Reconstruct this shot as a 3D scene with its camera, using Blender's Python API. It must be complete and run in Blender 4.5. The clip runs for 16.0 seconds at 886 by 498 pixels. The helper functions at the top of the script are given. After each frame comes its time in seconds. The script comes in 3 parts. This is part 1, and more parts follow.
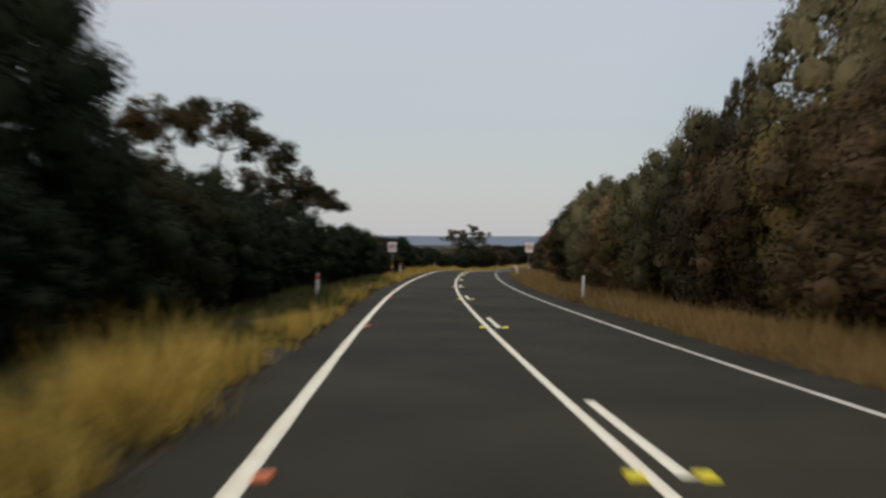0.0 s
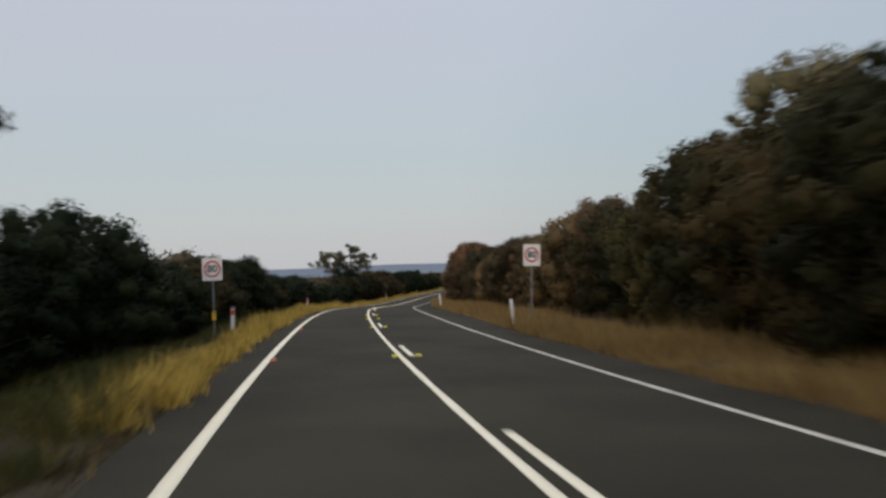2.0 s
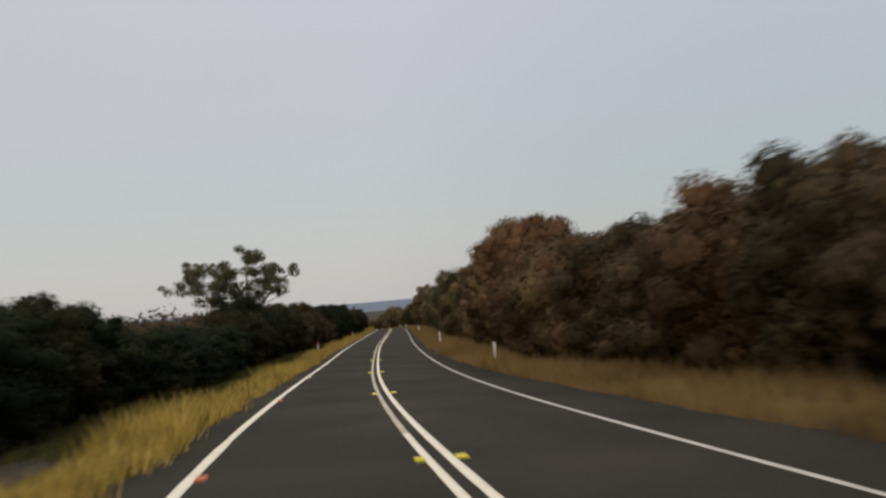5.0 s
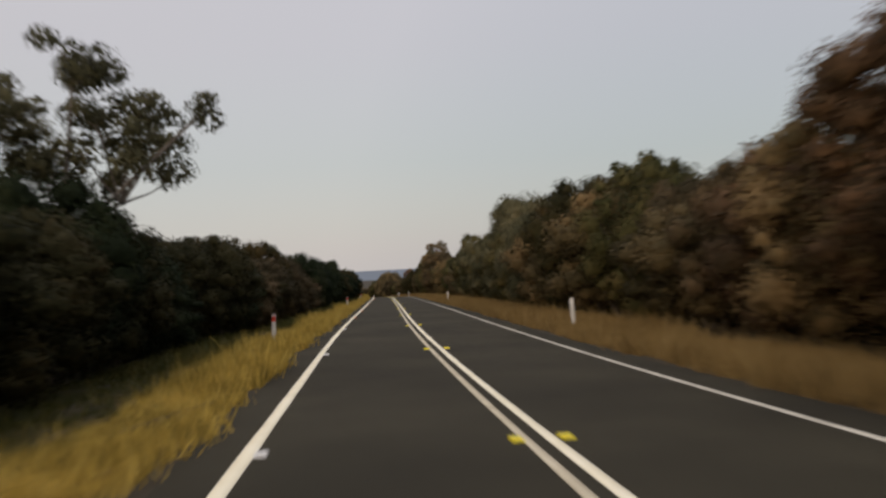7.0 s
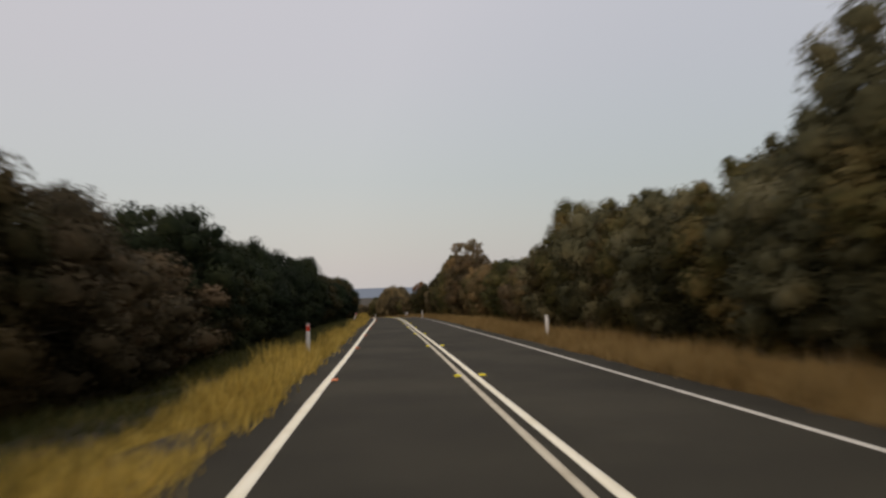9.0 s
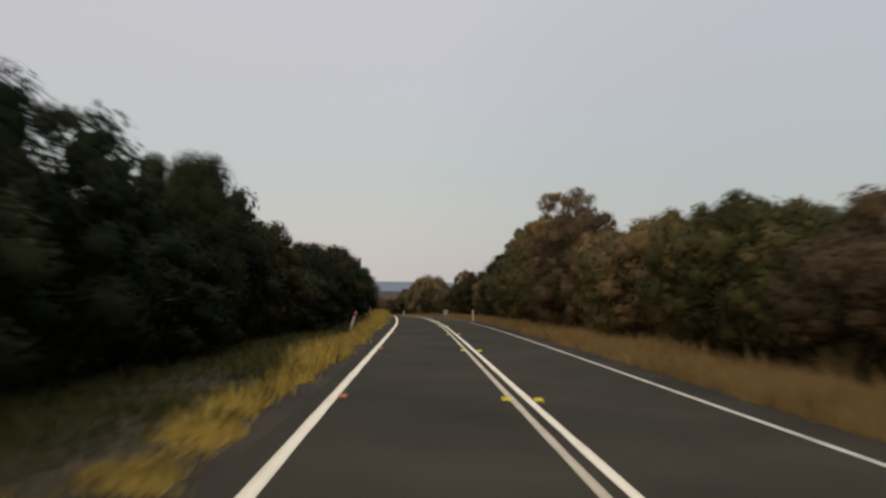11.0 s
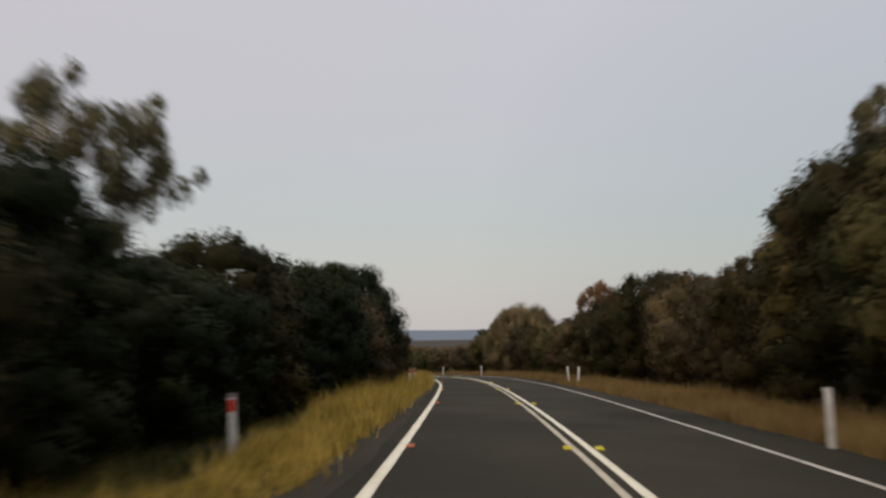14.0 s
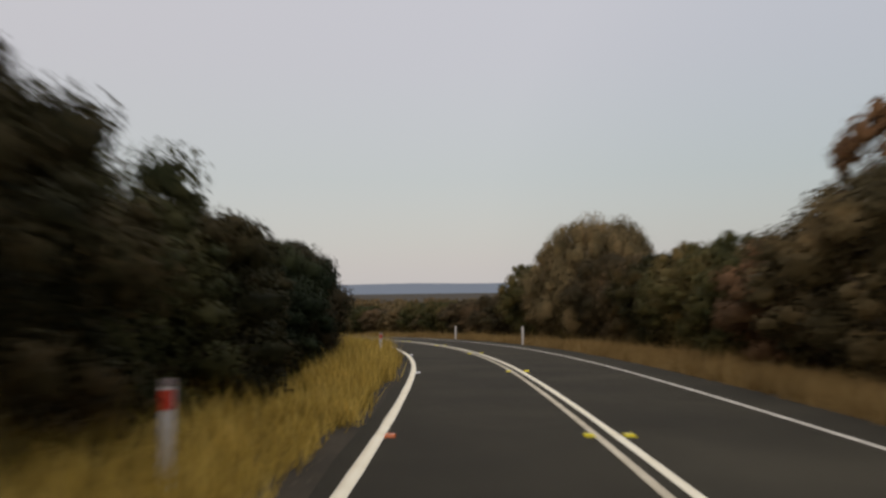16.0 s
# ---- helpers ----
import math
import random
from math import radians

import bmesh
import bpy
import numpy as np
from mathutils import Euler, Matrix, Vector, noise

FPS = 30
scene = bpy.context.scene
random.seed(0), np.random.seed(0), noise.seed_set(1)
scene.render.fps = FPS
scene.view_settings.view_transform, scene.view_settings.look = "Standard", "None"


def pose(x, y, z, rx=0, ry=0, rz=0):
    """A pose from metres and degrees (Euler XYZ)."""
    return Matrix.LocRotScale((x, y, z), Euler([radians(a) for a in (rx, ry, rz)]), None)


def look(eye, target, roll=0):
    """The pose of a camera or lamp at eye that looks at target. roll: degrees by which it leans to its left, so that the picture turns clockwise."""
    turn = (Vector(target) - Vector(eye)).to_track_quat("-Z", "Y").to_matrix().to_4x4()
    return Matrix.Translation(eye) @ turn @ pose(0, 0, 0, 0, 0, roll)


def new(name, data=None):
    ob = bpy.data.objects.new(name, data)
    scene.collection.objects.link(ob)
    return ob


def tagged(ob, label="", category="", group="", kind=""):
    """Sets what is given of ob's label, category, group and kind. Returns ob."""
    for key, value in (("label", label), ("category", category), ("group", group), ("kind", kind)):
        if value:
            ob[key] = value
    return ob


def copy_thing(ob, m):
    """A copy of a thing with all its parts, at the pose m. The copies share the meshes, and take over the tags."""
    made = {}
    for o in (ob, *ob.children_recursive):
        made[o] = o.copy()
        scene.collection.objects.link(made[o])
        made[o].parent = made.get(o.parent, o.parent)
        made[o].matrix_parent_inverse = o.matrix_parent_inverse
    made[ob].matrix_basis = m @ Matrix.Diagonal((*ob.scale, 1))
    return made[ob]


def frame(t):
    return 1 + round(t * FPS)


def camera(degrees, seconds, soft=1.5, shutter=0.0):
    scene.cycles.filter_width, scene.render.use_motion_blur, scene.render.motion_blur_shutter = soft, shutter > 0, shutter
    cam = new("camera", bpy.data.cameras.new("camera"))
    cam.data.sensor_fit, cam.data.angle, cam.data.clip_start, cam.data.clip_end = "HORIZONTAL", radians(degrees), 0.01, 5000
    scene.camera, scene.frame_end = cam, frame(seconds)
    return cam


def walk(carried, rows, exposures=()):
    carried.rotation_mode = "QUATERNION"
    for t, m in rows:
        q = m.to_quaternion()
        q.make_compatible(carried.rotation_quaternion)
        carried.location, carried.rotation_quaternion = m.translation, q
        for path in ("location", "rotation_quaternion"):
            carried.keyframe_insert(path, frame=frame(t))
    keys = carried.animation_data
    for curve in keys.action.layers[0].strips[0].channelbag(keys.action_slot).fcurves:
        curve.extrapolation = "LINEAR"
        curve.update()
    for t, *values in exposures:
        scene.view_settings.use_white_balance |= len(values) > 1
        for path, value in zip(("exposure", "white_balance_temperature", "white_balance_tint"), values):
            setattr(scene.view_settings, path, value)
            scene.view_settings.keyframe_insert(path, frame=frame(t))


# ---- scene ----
cam = camera(56.2, 16.0, soft=2.5, shutter=0.5)
PATH = [
    (0, (-0.986, -8.204, 1.665), (-1.997, 11.768, 1.373), 0.53),
    (0.5, (-1.780, 0.774, 1.417), (-1.239, 20.763, 1.053), 0.38),
    (1, (-2.540, 9.869, 1.177), (-1.475, 29.832, 0.593), -0.41),
    (1.5, (-3.186, 19.040, 0.945), (-1.454, 38.959, 0.488), -1.97),
    (2, (-3.761, 28.282, 0.723), (-1.496, 48.150, 1.087), -2.23),
    (2.5, (-4.103, 37.536, 0.508), (-1.471, 57.345, 1.327), -2.71),
    (3, (-4.314, 46.850, 0.298), (-0.988, 66.564, 0.840), -4.02),
    (3.5, (-4.424, 56.138, 0.096), (-0.413, 75.713, 0.945), -3.41),
    (4, (-4.229, 65.431, -0.111), (0.173, 84.899, 1.164), -4.73),
    (4.77, (-3.901, 79.623, -0.512), (0.708, 99.047, 0.690), -4.67),
    (5.53, (-3.018, 93.821, -1.032), (1.975, 113.159, 0.033), -4.56),
    (6.3, (-1.438, 108.112, -1.645), (3.760, 127.399, -0.653), -4.50),
    (6.5, (-1.029, 111.875, -1.789), (4.035, 131.197, -0.778), -4.78),
    (7, (0.194, 121.437, -2.113), (5.159, 140.805, -1.633), -2.75),
    (7.5, (1.650, 131.161, -2.381), (6.393, 150.583, -1.836), -3.07),
    (8, (3.175, 140.962, -2.585), (7.812, 160.416, -2.322), -1.68),
    (8.5, (4.890, 150.730, -2.766), (9.597, 170.155, -2.043), -2.04),
    (8.7, (5.615, 154.649, -2.840), (10.580, 173.999, -1.886), -1.47),
    (9.4, (8.107, 168.408, -3.096), (12.860, 187.813, -2.180), -0.90),
    (10.1, (10.652, 182.200, -3.356), (15.010, 201.701, -2.511), 0.16),
    (10.8, (13.154, 195.982, -3.623), (17.297, 215.532, -2.816), 0.73),
    (11, (13.847, 199.918, -3.700), (17.968, 219.471, -2.847), 1.16),
    (11.5, (15.667, 209.731, -3.894), (19.524, 229.342, -3.166), 0.92),
    (12, (17.428, 219.562, -4.090), (21.050, 239.158, -2.403), 1.53),
    (12.5, (19.173, 229.370, -4.290), (22.175, 249.042, -2.288), 1.37),
    (13, (20.934, 239.144, -4.498), (23.443, 258.885, -2.500), 0.90),
    (13.5, (22.582, 248.797, -4.711), (24.746, 268.624, -3.229), -0.44),
    (14, (24.096, 258.297, -4.929), (26.299, 278.075, -2.932), -1.01),
    (14.5, (25.507, 267.798, -5.165), (27.676, 287.650, -4.080), -1.35),
    (15, (26.872, 277.435, -5.381), (28.064, 297.393, -4.868), -1.45),
    (15.5, (28.147, 287.025, -5.727), (30.184, 306.872, -4.321), -1.80),
    (16, (29.174, 296.704, -6.083), (30.766, 316.621, -5.193), -0.70),
]
# the clip's camera turns its picture warmer as the road leaves the bend
walk(cam, [(t, look(eye, target, roll)) for t, eye, target, roll in PATH],
     [(0, 0, 6300, 9), (2.5, 0, 6150, 8.5), (4.2, 0, 6350, 9.5), (6.3, 0, 6800, 12.5), (8.7, 0, 6800, 12.5), (12, 0, 6750, 11.5), (16, 0, 6700, 11.5)])

# ---------------------------------------------------------------- light
SUN_AZ, SUN_EL = radians(218.0), radians(9.0)      # behind and to the left of the drive, low
world = bpy.data.worlds.new("dusk")
scene.world = world
world.use_nodes = True
wn = world.node_tree
wn.nodes.clear()
w_out = wn.nodes.new("ShaderNodeOutputWorld")
w_add = wn.nodes.new("ShaderNodeAddShader")
w_sky = wn.nodes.new("ShaderNodeBackground")
w_veil = wn.nodes.new("ShaderNodeBackground")
sky = wn.nodes.new("ShaderNodeTexSky")
sky.sky_type, sky.sun_disc = "NISHITA", False
sky.sun_elevation, sky.sun_rotation = radians(2.0), SUN_AZ
sky.dust_density, sky.ozone_density = 1.5, 2.0
wn.links.new(sky.outputs[0], w_sky.inputs[0])
w_sky.inputs[1].default_value = 0.06
w_co = wn.nodes.new("ShaderNodeTexCoord")
w_sep = wn.nodes.new("ShaderNodeSeparateXYZ")
w_ramp = wn.nodes.new("ShaderNodeValToRGB")
wn.links.new(w_co.outputs["Generated"], w_sep.inputs[0])
wn.links.new(w_sep.outputs["Z"], w_ramp.inputs[0])
el = w_ramp.color_ramp.elements
el[0].position, el[0].color = 0.0, (0.56, 0.545, 0.54, 1)
el[1].position, el[1].color = 1.0, (1.25, 1.20, 1.22, 1)
for p, c in ((0.05, (0.525, 0.54, 0.545)), (0.13, (0.495, 0.525, 0.545)), (0.26, (0.535, 0.532, 0.57)), (0.42, (0.57, 0.558, 0.60)), (0.7, (0.95, 0.92, 0.96))):
    e = el.new(p)
    e.color = (*c, 1)
# the dusk sky dims and turns bluer towards the point opposite the sun
w_dot = wn.nodes.new("ShaderNodeVectorMath")
w_dot.operation = "DOT_PRODUCT"
w_dot.inputs[1].default_value = (-math.sin(SUN_AZ), -math.cos(SUN_AZ), 0)
wn.links.new(w_co.outputs["Generated"], w_dot.inputs[0])
w_side = wn.nodes.new("ShaderNodeValToRGB")
el = w_side.color_ramp.elements
el[0].position, el[0].color = 0.45, (1.02, 1.01, 1.0, 1)
el[1].position, el[1].color = 1.0, (0.82, 0.855, 0.88, 1)
e = el.new(0.86)
e.color = (0.99, 0.99, 0.995, 1)
wn.links.new(w_dot.outputs["Value"], w_side.inputs[0])
w_mul = wn.nodes.new("ShaderNodeVectorMath")
w_mul.operation = "MULTIPLY"
wn.links.new(w_ramp.outputs[0], w_mul.inputs[0])
wn.links.new(w_side.outputs[0], w_mul.inputs[1])
wn.links.new(w_mul.outputs[0], w_veil.inputs[0])
w_veil.inputs[1].default_value = 0.95
wn.links.new(w_sky.outputs[0], w_add.inputs[0])
wn.links.new(w_veil.outputs[0], w_add.inputs[1])
wn.links.new(w_add.outputs[0], w_out.inputs[0])

sun = new("sun", bpy.data.lights.new("sun", "SUN"))
sun.data.energy, sun.data.angle, sun.data.color = 1.1, radians(25), (1.0, 0.80, 0.58)
sun.matrix_basis = look((0, 0, 60), (-60 * math.sin(SUN_AZ), -60 * math.cos(SUN_AZ), 60 - 60 * math.tan(SUN_EL)))


# ---------------------------------------------------------------- materials
def material(name, colours, scale=6.0, rough=0.85, bump=0.3, fine=40.0, island=0.0, by_object=0.0, speck=0.0, spec=0.3, sheer=0.0, span=0.28):
    """A surface whose colour wanders between the given ones at two scales, with fine relief."""
    m = bpy.data.materials.new(name)
    m.use_nodes = True
    t = m.node_tree
    b = t.nodes["Principled BSDF"]
    b.inputs["Roughness"].default_value = rough
    b.inputs["Specular IOR Level"].default_value = spec
    co = t.nodes.new("ShaderNodeTexCoord")
    n1, n2 = t.nodes.new("ShaderNodeTexNoise"), t.nodes.new("ShaderNodeTexNoise")
    n1.inputs["Scale"].default_value, n1.inputs["Detail"].default_value = scale, 4
    n2.inputs["Scale"].default_value, n2.inputs["Detail"].default_value = fine, 3
    for n in (n1, n2):
        t.links.new(co.outputs["Object"], n.inputs["Vector"])
    v = n1.outputs["Fac"]

    def plus(a, source, gain):
        k = t.nodes.new("ShaderNodeMath")
        k.operation = "MULTIPLY_ADD"
        k.inputs[1].default_value = gain
        t.links.new(source, k.inputs[0])
        t.links.new(a, k.inputs[2])
        s = t.nodes.new("ShaderNodeMath")
        s.operation = "SUBTRACT"
        s.inputs[1].default_value = gain * 0.5
        t.links.new(k.outputs[0], s.inputs[0])
        return s.outputs[0]

    v = plus(v, n2.outputs["Fac"], 0.5 + speck)
    if island:
        v = plus(v, t.nodes.new("ShaderNodeNewGeometry").outputs["Random Per Island"], island)
    if by_object:
        v = plus(v, t.nodes.new("ShaderNodeObjectInfo").outputs["Random"], by_object)
    r = t.nodes.new("ShaderNodeValToRGB")
    e = r.color_ramp.elements
    lo, hi = 0.5 - span, 0.5 + span
    for i, c in enumerate(colours):
        p = lo + (hi - lo) * i / max(1, len(colours) - 1)
        k = e[i] if i < 2 else e.new(p)
        k.position, k.color = p, (*c, 1)
    t.links.new(v, r.inputs[0])
    t.links.new(r.outputs[0], b.inputs["Base Color"])
    if sheer:
        d = t.nodes.new("ShaderNodeBsdfTranslucent")
        mix = t.nodes.new("ShaderNodeMixShader")
        mix.inputs[0].default_value = sheer
        t.links.new(r.outputs[0], d.inputs[0])
        t.links.new(b.outputs[0], mix.inputs[1])
        t.links.new(d.outputs[0], mix.inputs[2])
        t.links.new(mix.outputs[0], t.nodes["Material Output"].inputs[0])
    if bump:
        k = t.nodes.new("ShaderNodeBump")
        k.inputs["Strength"].default_value, k.inputs["Distance"].default_value = bump, 0.02
        t.links.new(n2.outputs["Fac"], k.inputs["Height"])
        t.links.new(k.outputs[0], b.inputs["Normal"])
    return m


M_ASPHALT = material("asphalt", [(0.0262, 0.0238, 0.0160), (0.0395, 0.0355, 0.0235), (0.0585, 0.0525, 0.0350)], 0.35, 0.92, 0.6, 70, speck=0.3, spec=0.15)
M_PAINT = material("road_paint", [(0.78, 0.71, 0.51), (0.91, 0.85, 0.64), (0.94, 0.89, 0.71)], 2.5, 0.6, 0.25, 60)
M_PAINT_DULL = material("dull_road_paint", [(0.40, 0.35, 0.24), (0.56, 0.50, 0.36), (0.68, 0.62, 0.47)], 2.2, 0.7, 0.25, 50, speck=0.1)
M_PAINT_OLD = material("worn_road_paint", [(0.38, 0.36, 0.30), (0.58, 0.55, 0.46), (0.72, 0.69, 0.59)], 2.0, 0.7, 0.3, 50, speck=0.2)
M_SOIL = material("verge_soil", [(0.016, 0.013, 0.007), (0.029, 0.023, 0.012), (0.042, 0.033, 0.018), (0.056, 0.043, 0.025)], 0.5, 0.95, 0.8, 9)
M_GRAVEL = material("shoulder_gravel", [(0.030, 0.025, 0.015), (0.070, 0.058, 0.038), (0.120, 0.102, 0.075)], 3.0, 0.95, 0, 30, island=0.6)
M_STRAW = material("dry_grass", [(0.170, 0.135, 0.030), (0.400, 0.275, 0.055), (0.640, 0.450, 0.090), (0.800, 0.600, 0.170)], 0.9, 0.7, 0, 6, island=0.55, sheer=0.3, span=0.33)
M_TAN = material("tan_grass", [(0.165, 0.110, 0.038), (0.290, 0.190, 0.068), (0.390, 0.275, 0.110)], 0.7, 0.75, 0, 6, island=0.5, sheer=0.3)
M_DEAD = material("dead_grass", [(0.045, 0.033, 0.013), (0.085, 0.062, 0.025), (0.130, 0.098, 0.040)], 0.8, 0.8, 0, 6, island=0.5, sheer=0.2)
M_GREEN = material("green_grass", [(0.026, 0.034, 0.007), (0.060, 0.063, 0.012), (0.130, 0.106, 0.022)], 0.8, 0.7, 0, 6, island=0.5, sheer=0.25)


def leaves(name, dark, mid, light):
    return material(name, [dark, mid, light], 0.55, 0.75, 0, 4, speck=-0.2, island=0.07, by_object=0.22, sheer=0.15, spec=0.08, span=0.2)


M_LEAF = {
    # dark and dusk also carry the shade of the near hedge's unlit side
    "dark": leaves("shade_dark_leaves", (0.009, 0.014, 0.0065), (0.018, 0.026, 0.0115), (0.036, 0.042, 0.017)),
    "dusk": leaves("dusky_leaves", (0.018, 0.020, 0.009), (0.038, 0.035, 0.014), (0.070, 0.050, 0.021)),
    "olive": leaves("olive_leaves", (0.034, 0.040, 0.016), (0.080, 0.074, 0.028), (0.150, 0.112, 0.045)),
    "umber": leaves("umber_leaves", (0.034, 0.030, 0.016), (0.078, 0.060, 0.032), (0.140, 0.096, 0.052)),
    "brown": leaves("brown_leaves", (0.052, 0.045, 0.022), (0.122, 0.093, 0.045), (0.215, 0.148, 0.070)),
    "tan": leaves("tan_leaves", (0.080, 0.068, 0.036), (0.170, 0.132, 0.068), (0.270, 0.200, 0.105)),
    "rust": leaves("rust_leaves", (0.048, 0.034, 0.018), (0.112, 0.068, 0.036), (0.190, 0.108, 0.055)),
    "grey": leaves("grey_green_leaves", (0.046, 0.048, 0.026), (0.098, 0.094, 0.050), (0.175, 0.155, 0.085)),
}
M_BARK = material("bark", [(0.05, 0.04, 0.03), (0.11, 0.09, 0.07), (0.20, 0.17, 0.14)], 3.0, 0.9, 0.8, 22)
M_PALE_BARK = material("pale_gum_bark", [(0.0700, 0.0600, 0.0500), (0.1300, 0.1150, 0.1000), (0.2100, 0.1950, 0.1750)], 2.0, 0.85, 0.5, 14)
M_POST = material("post_plastic", [(0.55, 0.54, 0.50), (0.74, 0.73, 0.69), (0.82, 0.81, 0.78)], 5.0, 0.5, 0.05, 30)
M_CAP = material("post_cap", [(0.20, 0.16, 0.15), (0.30, 0.25, 0.24)], 5.0, 0.5, 0, 30)
M_RED = material("red_reflector", [(0.6325, 0.0575, 0.0345), (0.8050, 0.1035, 0.0575)], 8.0, 0.25, 0, 60, spec=0.6)
M_WHITE = material("white_reflector", [(0.86, 0.86, 0.84), (0.95, 0.95, 0.93)], 8.0, 0.2, 0, 60, spec=0.6)
M_YELLOW = material("yellow_reflector", [(0.93, 0.74, 0.0), (0.97, 0.86, 0.0)], 8.0, 0.25, 0, 60, spec=0.6)
M_ORANGE = material("orange_reflector", [(0.75, 0.16, 0.03), (0.90, 0.24, 0.05)], 8.0, 0.25, 0, 60, spec=0.6)
M_STEEL = material("galvanised_steel", [(0.16, 0.16, 0.17), (0.24, 0.24, 0.25)], 8.0, 0.55, 0.1, 40)
M_SIGN = material("sign_white", [(0.82, 0.79, 0.75), (0.92, 0.89, 0.85)], 4.0, 0.45, 0, 30)
M_SIGN_RED = material("sign_red", [(0.50, 0.06, 0.05), (0.62, 0.09, 0.07)], 4.0, 0.45, 0, 30)
M_SIGN_BLACK = material("sign_black", [(0.015, 0.015, 0.015), (0.03, 0.03, 0.03)], 4.0, 0.5, 0, 30)
M_SLEEVE = material("yellow_sleeve", [(0.62, 0.38, 0.02), (0.78, 0.50, 0.04)], 6.0, 0.5, 0, 30)


# A flat self-glowing colour, no lamp, for things far behind the rest.
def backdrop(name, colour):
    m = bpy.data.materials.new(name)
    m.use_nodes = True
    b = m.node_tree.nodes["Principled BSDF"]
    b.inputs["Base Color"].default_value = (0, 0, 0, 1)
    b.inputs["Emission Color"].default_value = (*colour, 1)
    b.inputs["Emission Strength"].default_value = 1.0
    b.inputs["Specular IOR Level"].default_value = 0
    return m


# the blue-grey haze of distance is painted as the hills' own glow
M_HAZE_HILLS = backdrop("hazed_hills_glow", (0.175, 0.20, 0.245))


# ---------------------------------------------------------------- the road's line
HEADING = [5.90, 5.13, 3.88, 1.63, 0.09, -2.16, -6.33, -8.58, -9.24, -10.24, -10.44, -10.07, -10.38, -10.16, -8.84, -7.69, -6.55, -3.76, 2.51, 10.94, 19.37, 27.80, 36.23, 44.66, 53.09]
SLOPE = [-0.0303, -0.0253, -0.0208, -0.0448, -0.0171, -0.0192, -0.0202, -0.0236, -0.0355, -0.0431, -0.0462, -0.0462, -0.0462]
BANK = [0.0034, -0.0232, -0.0252, 0.0050, -0.0097, -0.0329, 0.0094, 0.0051, 0.0035]
KNOTS_H, KNOTS_Z, KNOTS_B = np.arange(-20, 461, 20.0), np.arange(-20, 461, 40.0), np.arange(-20, 461, 60.0)
LINE_S = np.arange(-100, 461, 1.0)
_h = np.radians(np.interp(LINE_S, KNOTS_H, HEADING))
_sl, _bk = np.interp(LINE_S, KNOTS_Z, SLOPE), np.interp(LINE_S, KNOTS_B, BANK)


def summed(v):
    c = np.concatenate([[0], np.cumsum((v[1:] + v[:-1]) / 2)])
    return c - c[np.searchsorted(LINE_S, 0)]


_x, _y, _z = summed(-np.sin(_h)), summed(np.cos(_h)), summed(_sl)
HALF = 2.807             # centre of an edge line from the middle of the road
KERB_L = ([-60, 52, 75, 195, 212, 440], [-3.48, -3.48, -3.42, -3.42, -3.10, -3.10])   # ragged asphalt edge along the near verge
KERB_R = ([-60, 2, 16, 30, 50, 62, 75, 100, 112, 130, 140, 165, 230, 255, 276, 300, 310, 320, 440],
          [3.55, 3.6, 3.9, 3.8, 3.9, 4.2, 4.4, 4.35, 4.0, 3.55, 3.45, 3.5, 3.6, 3.7, 4.1, 3.75, 3.8, 4.0, 4.0])   # and where it meets the far verge's grass


def cross(u):
    """The verge's height against the road's crown line."""
    return np.interp(u, [-60, -14, -10, -7.5, -5.6, -4.3, -3.6, 3.7, 4.4, 6, 8, 12, 60], [-0.9, -0.35, -0.45, -0.42, -0.16, -0.06, -0.02, -0.02, -0.06, -0.12, -0.15, 0.0, 0.6])


def along(s, u, up=0.0, ground=False):
    """Places at s metres along the road and u metres to the right of its middle."""
    s, u = np.broadcast_arrays(np.asarray(s, float), np.asarray(u, float))
    x, y, z, h, b = (np.interp(s, LINE_S, v) for v in (_x, _y, _z, _h, _bk))
    z = z + b * np.clip(u, -3.6, 3.7) + up
    if ground:
        z = z + cross(u)
    return np.stack([x + u * np.cos(h), y + u * np.sin(h), z], -1)


def heading(s):
    return float(np.interp(s, LINE_S, _h))


def place(s, u, turn=0.0, size=(1, 1, 1), sunk=0.0):
    p = along(s, u, -sunk, True)
    return Matrix.Translation(Vector(p)) @ Matrix.Rotation(heading(s) + turn, 4, "Z") @ Matrix.Diagonal((*size, 1))


PLAIN = -44.0
_near = np.stack([_x, _y], -1)[40:541:2]
_near_s = LINE_S[40:541:2]


def terrain(x, y):
    """Ground height anywhere: the road's hillside, falling away to a plain."""
    p = np.stack([x, y], -1)
    d = np.sqrt(((p[:, None] - _near[None]) ** 2).sum(-1))
    k = d.argmin(1)
    s, far = _near_s[k], d[np.arange(len(k)), k]
    h = np.interp(s, LINE_S, _h)
    u = (p[:, 0] - _near[k, 0]) * np.cos(h) + (p[:, 1] - _near[k, 1]) * np.sin(h)
    z = np.interp(s, LINE_S, _z) + cross(u)
    w = np.clip((far - 60) / 1000, 0, 1)
    w = w * w * (3 - 2 * w)
    return z * (1 - w) + PLAIN * w, far, u


